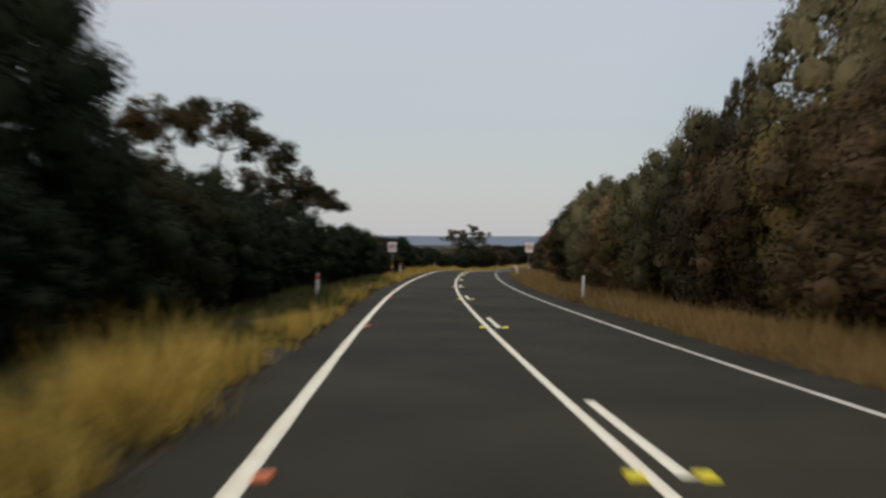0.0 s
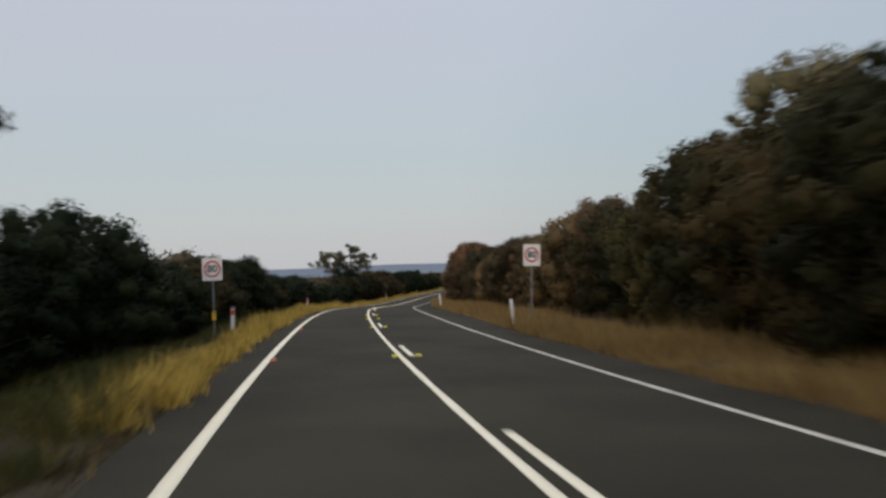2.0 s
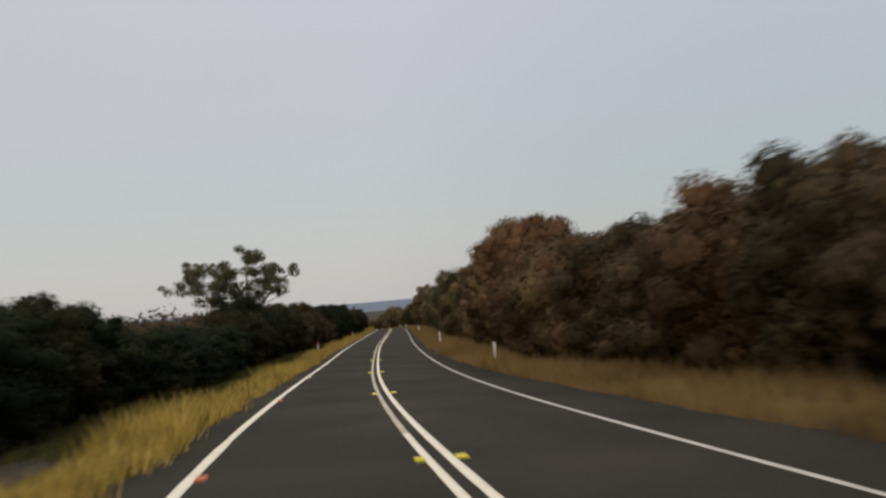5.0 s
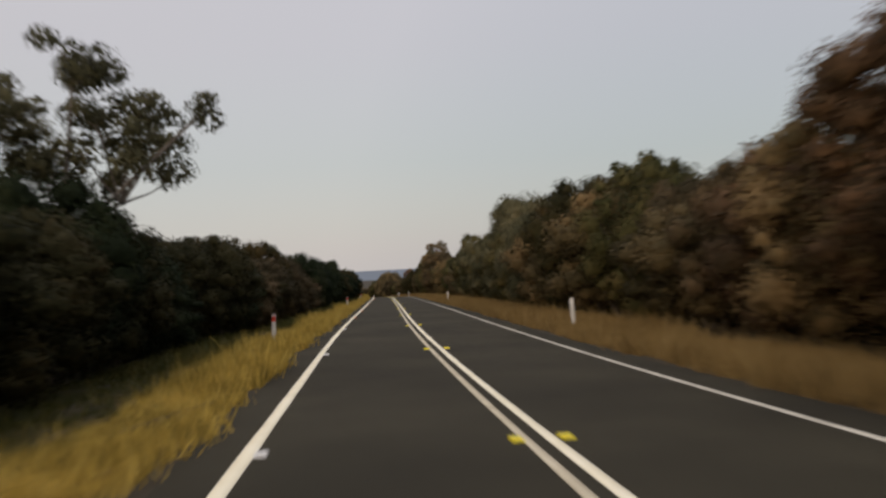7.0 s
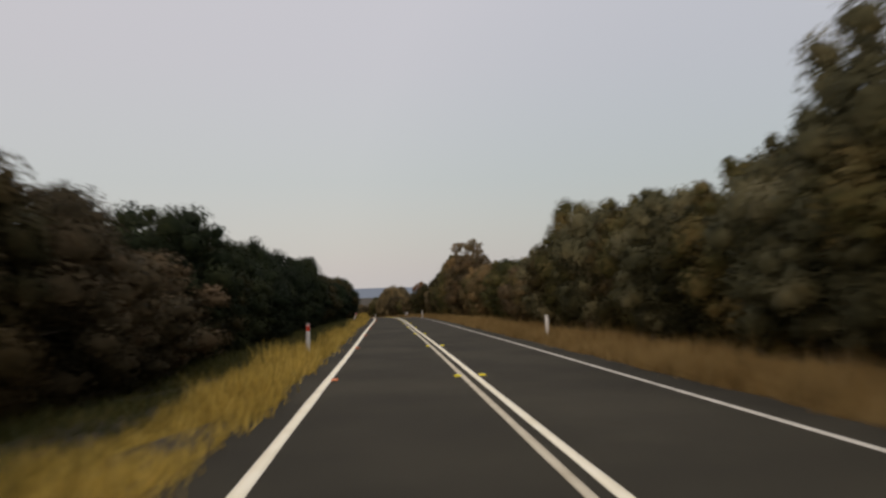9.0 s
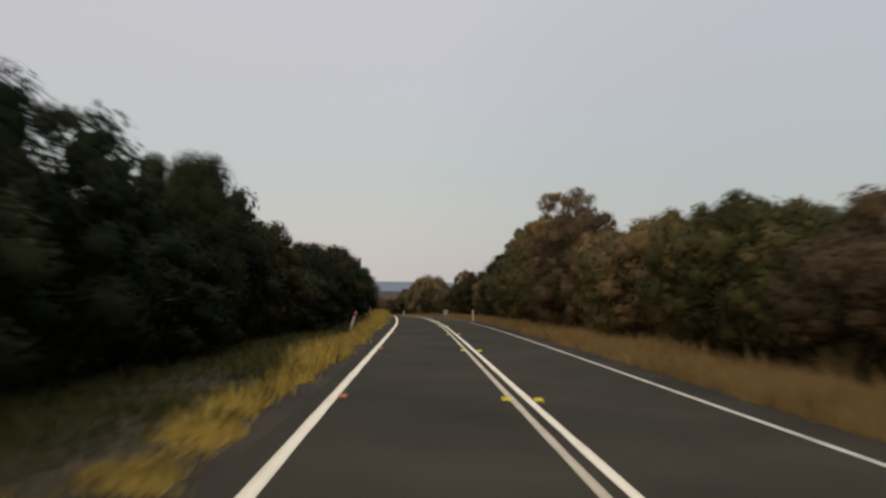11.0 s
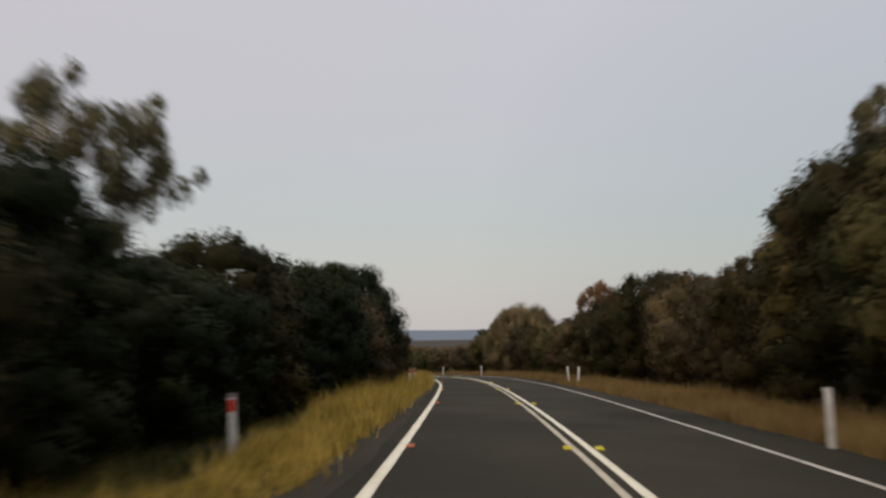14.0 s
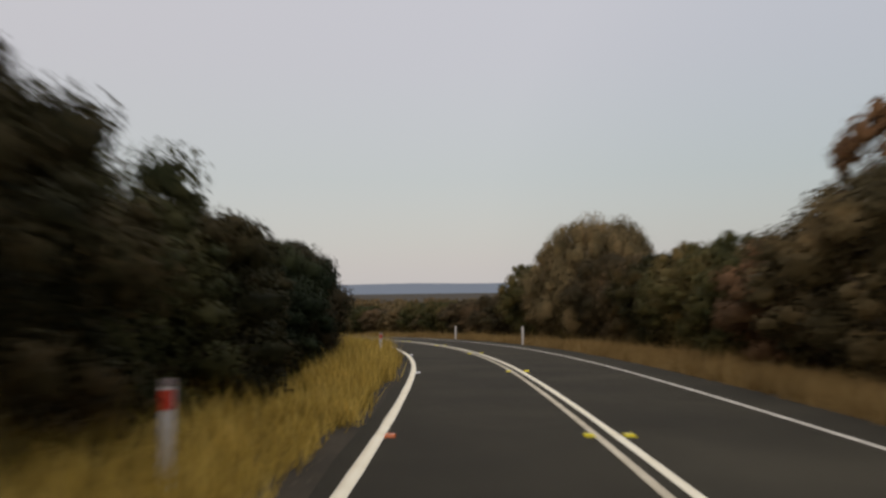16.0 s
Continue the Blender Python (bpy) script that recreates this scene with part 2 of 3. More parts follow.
def mesh_object(name, verts, faces, mat, parent=None, label="", smooth=False, normals=None):
    me = bpy.data.meshes.new(name)
    if isinstance(faces, np.ndarray):
        n, k = faces.shape
        me.vertices.add(len(verts))
        me.vertices.foreach_set("co", np.asarray(verts, np.float32).ravel())
        me.loops.add(n * k)
        me.loops.foreach_set("vertex_index", faces.astype(np.int32).ravel())
        me.polygons.add(n)
        me.polygons.foreach_set("loop_start", np.arange(0, n * k, k, dtype=np.int32))
        me.update(calc_edges=True)
    else:
        me.from_pydata([tuple(v) for v in verts], [], faces)
    me.materials.append(mat)
    if smooth:
        me.polygons.foreach_set("use_smooth", np.ones(len(me.polygons), bool))
    if normals is not None:
        me.polygons.foreach_set("use_smooth", np.ones(len(me.polygons), bool))
        me.normals_split_custom_set_from_vertices(normals.tolist())
    ob = new(name, me)
    if parent:
        ob.parent = parent
    if label:
        ob["label"] = label
    return ob


def part(name, bm, mat, parent, label=""):
    me = bpy.data.meshes.new(name)
    bm.to_mesh(me)
    bm.free()
    me.materials.append(mat)
    ob = new(name, me)
    ob.parent = parent
    if label:
        ob["label"] = label
    return ob


def strip(s, us, ups):
    """A band along the road: cross-section points us, at heights ups, at every s. Quads facing up."""
    us, ups = np.asarray(us, float), np.asarray(ups, float)
    v = along(s[:, None], us[None] if us.ndim == 1 else us, ups[None] if ups.ndim == 1 else ups)
    n, k = v.shape[:2]
    i = np.arange(n - 1)[:, None] * k + np.arange(k - 1)[None]
    return v.reshape(-1, 3), np.stack([i, i + 1, i + k + 1, i + k], -1).reshape(-1, 4)


# ---------------------------------------------------------------- ground, road, markings
rng = np.random.default_rng(7)
g_s = np.arange(-60, 440.1, 2.0)
g_u = np.array([-60, -40, -26, -18, -14, -12, -10, -8.7, -7.5, -6.5, -5.6, -4.9, -4.3, -3.9, -3.5, -3.1, -2.85, -2.4, 2.4, 2.85, 3.1, 3.5, 4.0, 4.4, 5.2, 6, 7, 8, 10, 12, 16, 26, 40, 60.0])
g_v = along(g_s[:, None], g_u[None], 0, True)
g_v[:, (np.abs(g_u) < 2.6)] -= (0, 0, 0.14)
g_v[..., 2] += np.where((g_u < -3.8) | (g_u > 4.6), 0.05, np.where(g_u < -3.3, 0.012, 0))[None] * rng.normal(size=g_v.shape[:2])
n, k = g_v.shape[:2]
verts = [g_v.reshape(-1, 3)]
i = np.arange(n - 1)[:, None] * k + np.arange(k - 1)[None]
faces = [np.stack([i, i + 1, i + k + 1, i + k], -1).reshape(-1, 4)]
loop = [*range(k), *(a * k + k - 1 for a in range(1, n)), *((n - 1) * k + a for a in range(k - 2, -1, -1)), *(a * k for a in range(n - 2, 0, -1))]
loop = np.array(loop)
edge = verts[0][loop]
centre = np.array([12.0, 190.0])
away = edge[:, :2] - centre
away /= np.linalg.norm(away, axis=1)[:, None]
inner, count = loop, len(verts[0])
for d in (15, 40, 90, 180, 350, 700, 1400, 2600, 4700):
    xy = edge[:, :2] + away * d
    z, _, _ = terrain(xy[:, 0], xy[:, 1])
    verts.append(np.c_[xy, z])
    outer = count + np.arange(len(loop))
    faces.append(np.stack([inner, np.roll(inner, -1), np.roll(outer, -1), outer], -1)[:, ::-1])
    inner, count = outer, count + len(loop)
ground = mesh_object("ground", np.concatenate(verts), np.concatenate(faces), M_SOIL)
tagged(ground, "rough verge and bushland ground of dry soil and leaf litter", "ground", kind="structure")

r_s = np.arange(-60, 440.1, 1.0)
wob = np.interp(r_s, np.arange(-60, 445, 2.0), rng.normal(size=253) * 0.05)
kerb, kerb_r = np.interp(r_s, *KERB_L) + wob, np.interp(r_s, *KERB_R) - wob
us = np.stack([kerb - 0.12, kerb, *(0 * wob + a for a in (-2.2, -0.9, 0, 0.9, 2.2)), kerb_r, kerb_r + 0.12], -1)
ups = np.tile([-0.12, 0, 0.004, 0.008, 0.012, 0.008, 0.004, 0, -0.12], (len(r_s), 1))
road_v, road_f = strip(r_s, us, ups)
road = mesh_object("road", road_v, road_f, M_ASPHALT)
tagged(road, "two-lane dark asphalt country road with ragged edges", "road", kind="structure")


def crown_up(u):
    return np.interp(np.abs(u), [0, 0.9, 2.2, 3.6], [0.012, 0.008, 0.004, 0])


def paint(name, s0, s1, u, wide, mat, label=""):
    s = np.arange(s0, s1 + 0.01, 1.0) if s1 - s0 > 4 else np.array([s0, (s0 + s1) / 2, s1])
    w = wide / 2 * (1 + 0.05 * rng.normal(size=(len(s), 1)))
    u = np.interp(s, *u)[:, None] if isinstance(u, tuple) else u
    o = np.concatenate([u - w, u - w * 0.98, u + w * 0.98, u + w], 1)
    up = crown_up(o) + np.array([0.001, 0.006, 0.006, 0.001])
    v, f = strip(s, o, up)
    return mesh_object(name, v, f, mat, road, label)


paint("edge_line", -60, 440, -HALF + 0.01, 0.145, M_PAINT, "wide white edge line on the near lane")
paint("edge_line", -60, 440, HALF, 0.105, M_PAINT_OLD, "worn white edge line on the far lane")
paint("centre_line", -60, 96, ([55, 96], [-0.12, -0.185]), 0.105, M_PAINT, "solid white centre line")
paint("centre_line", 96, 440, -0.185, 0.10, M_PAINT_DULL, "dulled solid centre line")
paint("barrier_line", 81.3, 440, ([81, 105], [0.09, 0.055]), 0.115, M_PAINT, "second solid line of the double centre line")
STUD0, PITCH = -2.7, 12.0
for k in range(-4, 7):
    a = STUD0 + PITCH * k
    paint("dash", a, a + 3.0, 0.12, 0.11, M_PAINT)


# ---------------------------------------------------------------- raised road studs
def box(bm, x0, x1, y0, y1, z0, z1, taper=0.0):
    """A block, its top drawn in by taper along y and half of it along x."""
    v = [bm.verts.new(p) for p in ((x0, y0, z0), (x1, y0, z0), (x1, y1, z0), (x0, y1, z0))]
    t = taper
    w = [bm.verts.new(p) for p in ((x0 + t / 2, y0 + t, z1), (x1 - t / 2, y0 + t, z1), (x1 - t / 2, y1 - t, z1), (x0 + t / 2, y1 - t, z1))]
    bm.faces.new(v[::-1]), bm.faces.new(w)
    for a in range(4):
        b = (a + 1) % 4
        bm.faces.new((v[a], v[b], w[b], w[a]))


def stud(lens, label, group):
    ob = tagged(new("road_stud"), label, "road stud", group)
    bm = bmesh.new()
    box(bm, -0.065, 0.065, -0.055, 0.055, 0.0, 0.036, 0.014)
    part("body", bm, lens, ob)
    for side in (-1, 1):
        bm = bmesh.new()
        v = [bm.verts.new(p) for p in ((-0.052, side * 0.0535, 0.005), (0.052, side * 0.0535, 0.005), (0.049, side * 0.0445, 0.030), (-0.049, side * 0.0445, 0.030))]
        bm.faces.new(v if side < 0 else v[::-1])
        r = bmesh.ops.extrude_face_region(bm, geom=bm.faces[:])
        bmesh.ops.translate(bm, vec=(0, side * 0.004, 0.002), verts=[g for g in r["geom"] if isinstance(g, bmesh.types.BMVert)])
        part("lens", bm, lens, ob, "glossy reflecting lens")
    return ob


def road_pose(s, u, up=0.0):
    return Matrix.Translation(Vector(along(s, u, up + float(crown_up(u))))) @ Matrix.Rotation(heading(s), 4, "Z")


yellow = stud(M_YELLOW, "yellow raised reflective stud glued beside the centre line", "studs along the centre line")
orange = stud(M_ORANGE, "orange raised reflective stud beside the edge line", "studs along the edge line")
white = stud(M_WHITE, "white raised reflective stud beside the edge line", "studs along the edge line")
first = {yellow: True, orange: True, white: True}


def put(ob, m):
    if first.pop(ob, None):
        ob.matrix_basis = m
    else:
        copy_thing(ob, m)


for k in range(-1, 33):
    s = STUD0 + PITCH * k
    for u in (-0.235, 0.245):
        put(yellow, road_pose(s, u - 0.05 * (s > 85), 0.002))
    put(white if 116 < s < 160 or s > 318 else orange, road_pose(s, -2.66, 0.002))
for u in (-0.235, 0.245):
    put(yellow, road_pose(64.7, u, 0.002))


# ---------------------------------------------------------------- guide posts and signs
def guide_post(side):
    """Left posts carry a red reflector under a grey cap, right posts a white one."""
    ob = tagged(new("guide_post"), "white plastic roadside guide post with a red reflector" if side < 0 else "white plastic roadside guide post with a white reflector", "guide post", "guide posts along the road")
    bm = bmesh.new()
    prof = [(-0.06, -0.012), (0.06, -0.012), (0.06, 0.004), (0.035, 0.016), (-0.035, 0.016), (-0.06, 0.004)]
    lo = [bm.verts.new((a, b, -0.2)) for a, b in prof]
    hi = [bm.verts.new((a, b, 0.955 + 0.02 * (a > 0))) for a, b in prof]
    bm.faces.new(lo[::-1])
    bm.faces.new(hi)
    for a in range(6):
        b = (a + 1) % 6
        bm.faces.new((lo[a], lo[b], hi[b], hi[a]))
    part("body", bm, M_POST, ob)
    bm = bmesh.new()
    box(bm, -0.056 if side < 0 else -0.045, 0.056 if side < 0 else 0.045, -0.022, -0.0125, 0.74 if side < 0 else 0.76, 0.90, 0.003)
    part("reflector", bm, M_RED if side < 0 else M_WHITE, ob, "red reflector plate" if side < 0 else "white reflector plate")
    bm = bmesh.new()
    box(bm, -0.063, 0.063, -0.018, 0.02, 0.93, 0.99, 0.006)
    part("cap", bm, M_CAP if side < 0 else M_POST, ob)
    return ob


posts = {-1: guide_post(-1), 1: guide_post(1)}
first.update({posts[-1]: True, posts[1]: True})
for s, u, lean in ((22.8, -5.46, 0), (54.7, -4.61, 2), (88, -4.78, 1), (147, -4.55, 2), (187, -4.08, 0), (239, -4.7, 17), (272, -5.0, -2), (302, -4.32, 1), (306, -4.2, 1), (334, -3.9, 2), (22.9, 4.45, 2), (54.9, 4.31, -5), (85, 4.62, -4),
                   (116, 4.6, 0), (147, 4.68, -2), (191, 4.16, -2), (274, 3.95, -1), (303, 4.13, 6), (308, 4.51, -5), (343, 4.0, 0), (359, 4.0, 2), (376, -4.2, 0)):
    side = -1 if u < 0 else 1
    put(posts[side], place(s, u, radians(4 * side)) @ Matrix.Rotation(radians(lean), 4, "Y"))


def wooden_post(s, u, high):
    ob = tagged(new("wooden_post"), "weathered grey square wooden post in the long grass", "post", "")
    bm = bmesh.new()
    box(bm, -0.075, 0.075, -0.075, 0.075, -0.3, high, 0.012)
    bmesh.ops.bevel(bm, geom=bm.edges[:], offset=0.008, segments=1, affect="EDGES")
    part("shaft", bm, M_BARK, ob)
    ob.matrix_basis = place(s, u, 0.2) @ Matrix.Rotation(radians(2), 4, "Y")


wooden_post(253, -6.8, 0.85)


def letters(body, size, deep):
    c = bpy.data.curves.new("digits", "FONT")
    c.body, c.size, c.extrude, c.align_x, c.align_y, c.offset = body, size, deep, "CENTER", "CENTER", 0.006
    t = bpy.data.objects.new("digits", c)
    scene.collection.objects.link(t)
    bpy.context.view_layer.update()
    me = bpy.data.meshes.new_from_object(t.evaluated_get(bpy.context.evaluated_depsgraph_get()))
    bpy.data.objects.remove(t)
    return me


def speed_sign(s, u, mid, wide, high, sleeve, lean):
    ob = tagged(new("speed_sign"), "white 80 speed sign with red ring, yellow sleeve on post" if sleeve else "white 80 speed sign with red ring on a steel post", "road sign", "speed signs facing the driver")
    bm = bmesh.new()
    r, zt = 0.03, mid + high * 0.42
    ring = [(r * math.cos(a * math.pi / 5), r * math.sin(a * math.pi / 5)) for a in range(10)]
    lo, hi = [bm.verts.new((x, y, -0.4)) for x, y in ring], [bm.verts.new((x, y, zt)) for x, y in ring]
    bm.faces.new(hi)
    for a in range(10):
        bm.faces.new((lo[a], lo[(a + 1) % 10], hi[(a + 1) % 10], hi[a]))
    part("post", bm, M_STEEL, ob, "thin grey steel post")
    bm = bmesh.new()
    c, out = 0.05, []
    for sx, sz, a0 in ((1, 1, 0), (-1, 1, 90), (-1, -1, 180), (1, -1, 270)):
        for a in (0, 30, 60, 90):
            out.append((sx * (wide / 2 - c) + c * math.cos(radians(a0 + a)), mid + sz * (high / 2 - c) + c * math.sin(radians(a0 + a))))
    f = bm.faces.new([bm.verts.new((x, -0.036, z)) for x, z in out])
    e = bmesh.ops.extrude_face_region(bm, geom=[f])
    bmesh.ops.translate(bm, vec=(0, 0.006, 0), verts=[g for g in e["geom"] if isinstance(g, bmesh.types.BMVert)])
    bmesh.ops.recalc_face_normals(bm, faces=bm.faces)
    part("plate", bm, M_SIGN, ob)
    bm = bmesh.new()
    big, small, up = wide * 0.42, wide * 0.335, mid + 0.01
    n = 40
    va = [[bm.verts.new((q * math.cos(2 * math.pi * a / n), y, up + q * math.sin(2 * math.pi * a / n))) for a in range(n)] for q, y in ((small, -0.037), (small, -0.040), (big, -0.040), (big, -0.037))]
    for a in range(n):
        b = (a + 1) % n
        for w in range(3):
            bm.faces.new((va[w][a], va[w][b], va[w + 1][b], va[w + 1][a]))
    bmesh.ops.recalc_face_normals(bm, faces=bm.faces)
    part("ring", bm, M_SIGN_RED, ob, "red ring")
    d = new("digits", letters("80", wide * 0.52, 0.0015))
    d.data.materials.append(M_SIGN_BLACK)
    d.parent = ob
    d.matrix_basis = Matrix.Translation((0, -0.0395, up)) @ Matrix.Rotation(radians(90), 4, "X")
    d["label"] = "black digits 80"
    if sleeve:
        bm = bmesh.new()
        box(bm, -0.055, 0.055, -0.045, 0.045, 0.62, 0.90, 0.006)
        part("sleeve", bm, M_SLEEVE, ob, "yellow reflective sleeve")
    ob.matrix_basis = place(s, u, radians(3 if u > 0 else -3)) @ Matrix.Rotation(radians(lean), 4, "Y")
    return ob


speed_sign(56, -5.35, 2.27, 0.64, 0.74, True, 0)
speed_sign(56, 5.14, 2.46, 0.60, 0.74, False, 2)


# ---------------------------------------------------------------- trees
def tube(path, radii, sides=6):
    path = np.asarray(path, float)
    v, f = [], []
    for a, p in enumerate(path):
        d = path[min(a + 1, len(path) - 1)] - path[max(a - 1, 0)]
        d /= np.linalg.norm(d) + 1e-9
        x = np.cross(d, (0.3, 1, 0.1))
        x /= np.linalg.norm(x)
        y = np.cross(d, x)
        for b in range(sides):
            t = 2 * math.pi * b / sides
            v.append(p + radii[a] * (math.cos(t) * x + math.sin(t) * y))
    for a in range(len(path) - 1):
        for b in range(sides):
            c = (b + 1) % sides
            f.append((a * sides + b, a * sides + c, (a + 1) * sides + c, (a + 1) * sides + b))
    return np.array(v), f


def joined(pieces):
    v, f, n = [], [], 0
    for a, b in pieces:
        v.append(a)
        f += [tuple(i + n for i in q) for q in b]
        n += len(a)
    return np.concatenate(v), f


def ball():
    bm = bmesh.new()
    bmesh.ops.create_icosphere(bm, subdivisions=1, radius=1.0)
    v, f = np.array([p.co[:] for p in bm.verts]), np.array([[p.index for p in q.verts] for q in bm.faces])
    bm.free()
    return v, f


BALL_V, BALL_F = ball()


def foliage(r, centres, radii, leaves, size, inner=0.25, droop=0.0, flat=0.85, narrow=0.6, up=0.25, soft=0.8, core=0.0):
    """Clumps of leaves on the outside of a crown: every leaf a small pointed blade; inner is the share of larger ones that
    fill the clumps, core the size of the close-grown twiggy heart of each.
    Gives places, faces and the rounded normals by which a clump of leaves takes the light."""
    centres, radii = np.asarray(centres, float), np.asarray(radii, float)
    p = radii**2 / (radii**2).sum()
    heart = centres.mean(0) - (0, 0, 0.3)
    vs, fs, ns, n = [], [], [], 0

    def buried(at, k, share):
        """Places of clump k that lie deep inside another clump."""
        gap = np.linalg.norm((at[:, None] - centres[None]) / (1, 1, flat), axis=2) / radii[None]
        gap[np.arange(len(at)), k] = 9
        return gap.min(1) < share

    if core:
        rough = 1 + 0.22 * r.normal(size=(len(centres), len(BALL_V), 1))
        at = centres[:, None] + BALL_V[None] * rough * radii[:, None, None] * core * (1, 1, flat)
        out = at - heart
        out /= np.linalg.norm(out, axis=2)[..., None] + 1e-9
        nor = 0.75 * BALL_V[None] + 0.45 * out
        nor /= np.linalg.norm(nor, axis=2)[..., None] + 1e-9
        f = BALL_F[None] + (np.arange(len(centres)) * len(BALL_V))[:, None, None]
        vs.append(at.reshape(-1, 3))
        ns.append(nor.reshape(-1, 3))
        fs.append(f.reshape(-1, 3))
        n += len(vs[0])
    for count, lo, hi, big, nar in ((int(leaves * inner), 0.42, 0.85, 1.45, 0.8), (leaves - int(leaves * inner), 0.66, 1.12, 1.0, narrow)):
        if not count:
            continue
        k = r.choice(len(centres), count * 3 if core else count, p=p)
        d = r.normal(size=(len(k), 3)) + (0, 0, up)
        d /= np.linalg.norm(d, axis=1)[:, None]
        at = centres[k] + d * radii[k, None] * (lo + (hi - lo) * r.random((len(k), 1)) ** 0.75) * (1, 1, flat)
        if core:
            on = np.where(~buried(at, k, 0.72))[0][:count]
            k, d, at = k[on], d[on], at[on]
        count = len(k)
        a = np.cross(d, r.normal(size=(count, 3))) + d * 0.15 + r.normal(size=(count, 3)) * 0.3 + (0, 0, -droop)
        a /= np.linalg.norm(a, axis=1)[:, None]
        b = np.cross(a, d + r.normal(size=(count, 3)) * 0.35)
        b /= np.linalg.norm(b, axis=1)[:, None] + 1e-9
        ln = size * big * (0.55 + 0.9 * r.random((count, 1)))
        at = at - a * ln * 0.4
        w = ln * nar
        face = np.cross(b, a)
        b = np.where((face * d).sum(1)[:, None] < 0, -b, b)
        face = np.cross(b, a)
        out = at - heart
        out /= np.linalg.norm(out, axis=1)[:, None] + 1e-9
        nor = soft * (0.75 * d + 0.45 * out) + (1 - soft) * face
        nor /= np.linalg.norm(nor, axis=1)[:, None] + 1e-9
        vs.append(np.stack([at - b * w / 2, at + b * w / 2, at + a * ln], 1).reshape(-1, 3))
        fs.append(np.arange(count * 3).reshape(-1, 3) + n)
        ns.append(np.repeat(nor, 3, 0))
        n += count * 3
    return np.concatenate(vs), np.concatenate(fs), np.concatenate(ns)


def crown_clumps(r, high, wide, low, clumps, square=False, lump=0.10):
    """Middles and radii of the leaf clumps of a rounded crown."""
    c, q = [], []
    for a in range(clumps):
        z = low + ((0.88 if square else 0.95) - low) * ((a + r.random()) / clumps) ** 0.85
        prof = float(np.interp(z, [0, 0.15, 0.32, 0.6, 0.82, 1], [0.45, 0.62, 0.9, 1.0, 0.92 if square else 0.74, 0.8 if square else 0.38]))
        t = a * 2.4 + r.normal() * 0.5
        rr = wide / 2 * prof * (0.42 + 0.58 * r.random() ** 0.5)
        rad = wide * lump * (0.75 + 1.6 * r.random() ** 1.6)
        c.append((rr * math.cos(t), rr * math.sin(t), max(z * high - 0.35 * rad, rad * 0.3)))
        q.append(rad)
    for z in (0.3, 0.48, 0.62, 0.74):
        rad = min(wide * (0.25 if z > 0.8 and not square else 0.33), high * (0.96 - z) / 0.9)
        c.append((0.1 * wide * r.normal() * 0.3, 0.1 * wide * r.normal() * 0.3, z * high))
        q.append(rad)
    c, q = np.array(c), np.array(q)
    for a in range(clumps):
        gap = np.linalg.norm(c - c[a], axis=1) - 0.75 * (q + q[a])
        gap[a] = 9
        b = int(gap.argmin())
        if gap[b] > 0:
            c[a] += (c[b] - c[a]) * gap[b] / np.linalg.norm(c[b] - c[a])
    return c, q


def bush_tree(seed, high, wide, leaves, kind, label, group, size=0.095, low=0.14, clumps=92, square=False, lump=0.06):
    """A dense roadside tree, its crown spreading over a darker foot."""
    r = np.random.default_rng(seed)
    ob = tagged(new("tree"), label, "tree", group)
    stems = []
    for a in range(r.integers(2, 5)):
        t, tilt = r.random() * 6.28, 0.18 + 0.2 * r.random()
        q = [(0.12 * math.cos(t), 0.12 * math.sin(t), -0.25)]
        for z in (0.25, 0.48, 0.68):
            q.append((q[-1][0] + tilt * wide * 0.3 * math.cos(t) + 0.1 * r.normal(), q[-1][1] + tilt * wide * 0.3 * math.sin(t) + 0.1 * r.normal(), z * high))
        stems.append(tube(q, [0.11, 0.085, 0.06, 0.02]))
    for a in range(5):
        t, z = r.random() * 6.28, high * r.uniform(0.2, 0.55)
        stems.append(tube([(0.1 * math.cos(t), 0.1 * math.sin(t), z), (0.25 * wide * math.cos(t), 0.25 * wide * math.sin(t), z + 0.1 * high), (0.32 * wide * math.cos(t + 0.2), 0.32 * wide * math.sin(t + 0.2), z + 0.12 * high)], [0.05, 0.03, 0.01], 5))
    v, f = joined(stems)
    mesh_object("trunk", v, f, M_BARK, ob)
    c, q = crown_clumps(r, high, wide, low, clumps, square, lump)
    v, f, nor = foliage(r, c, q, leaves, size, inner=0.25, core=0.56, narrow=0.62, soft=0.84)
    v[:, 2] *= high / np.percentile(v[:, 2], 99.4)
    mesh_object("crown", v, f, M_LEAF[kind], ob, normals=nor)
    return ob


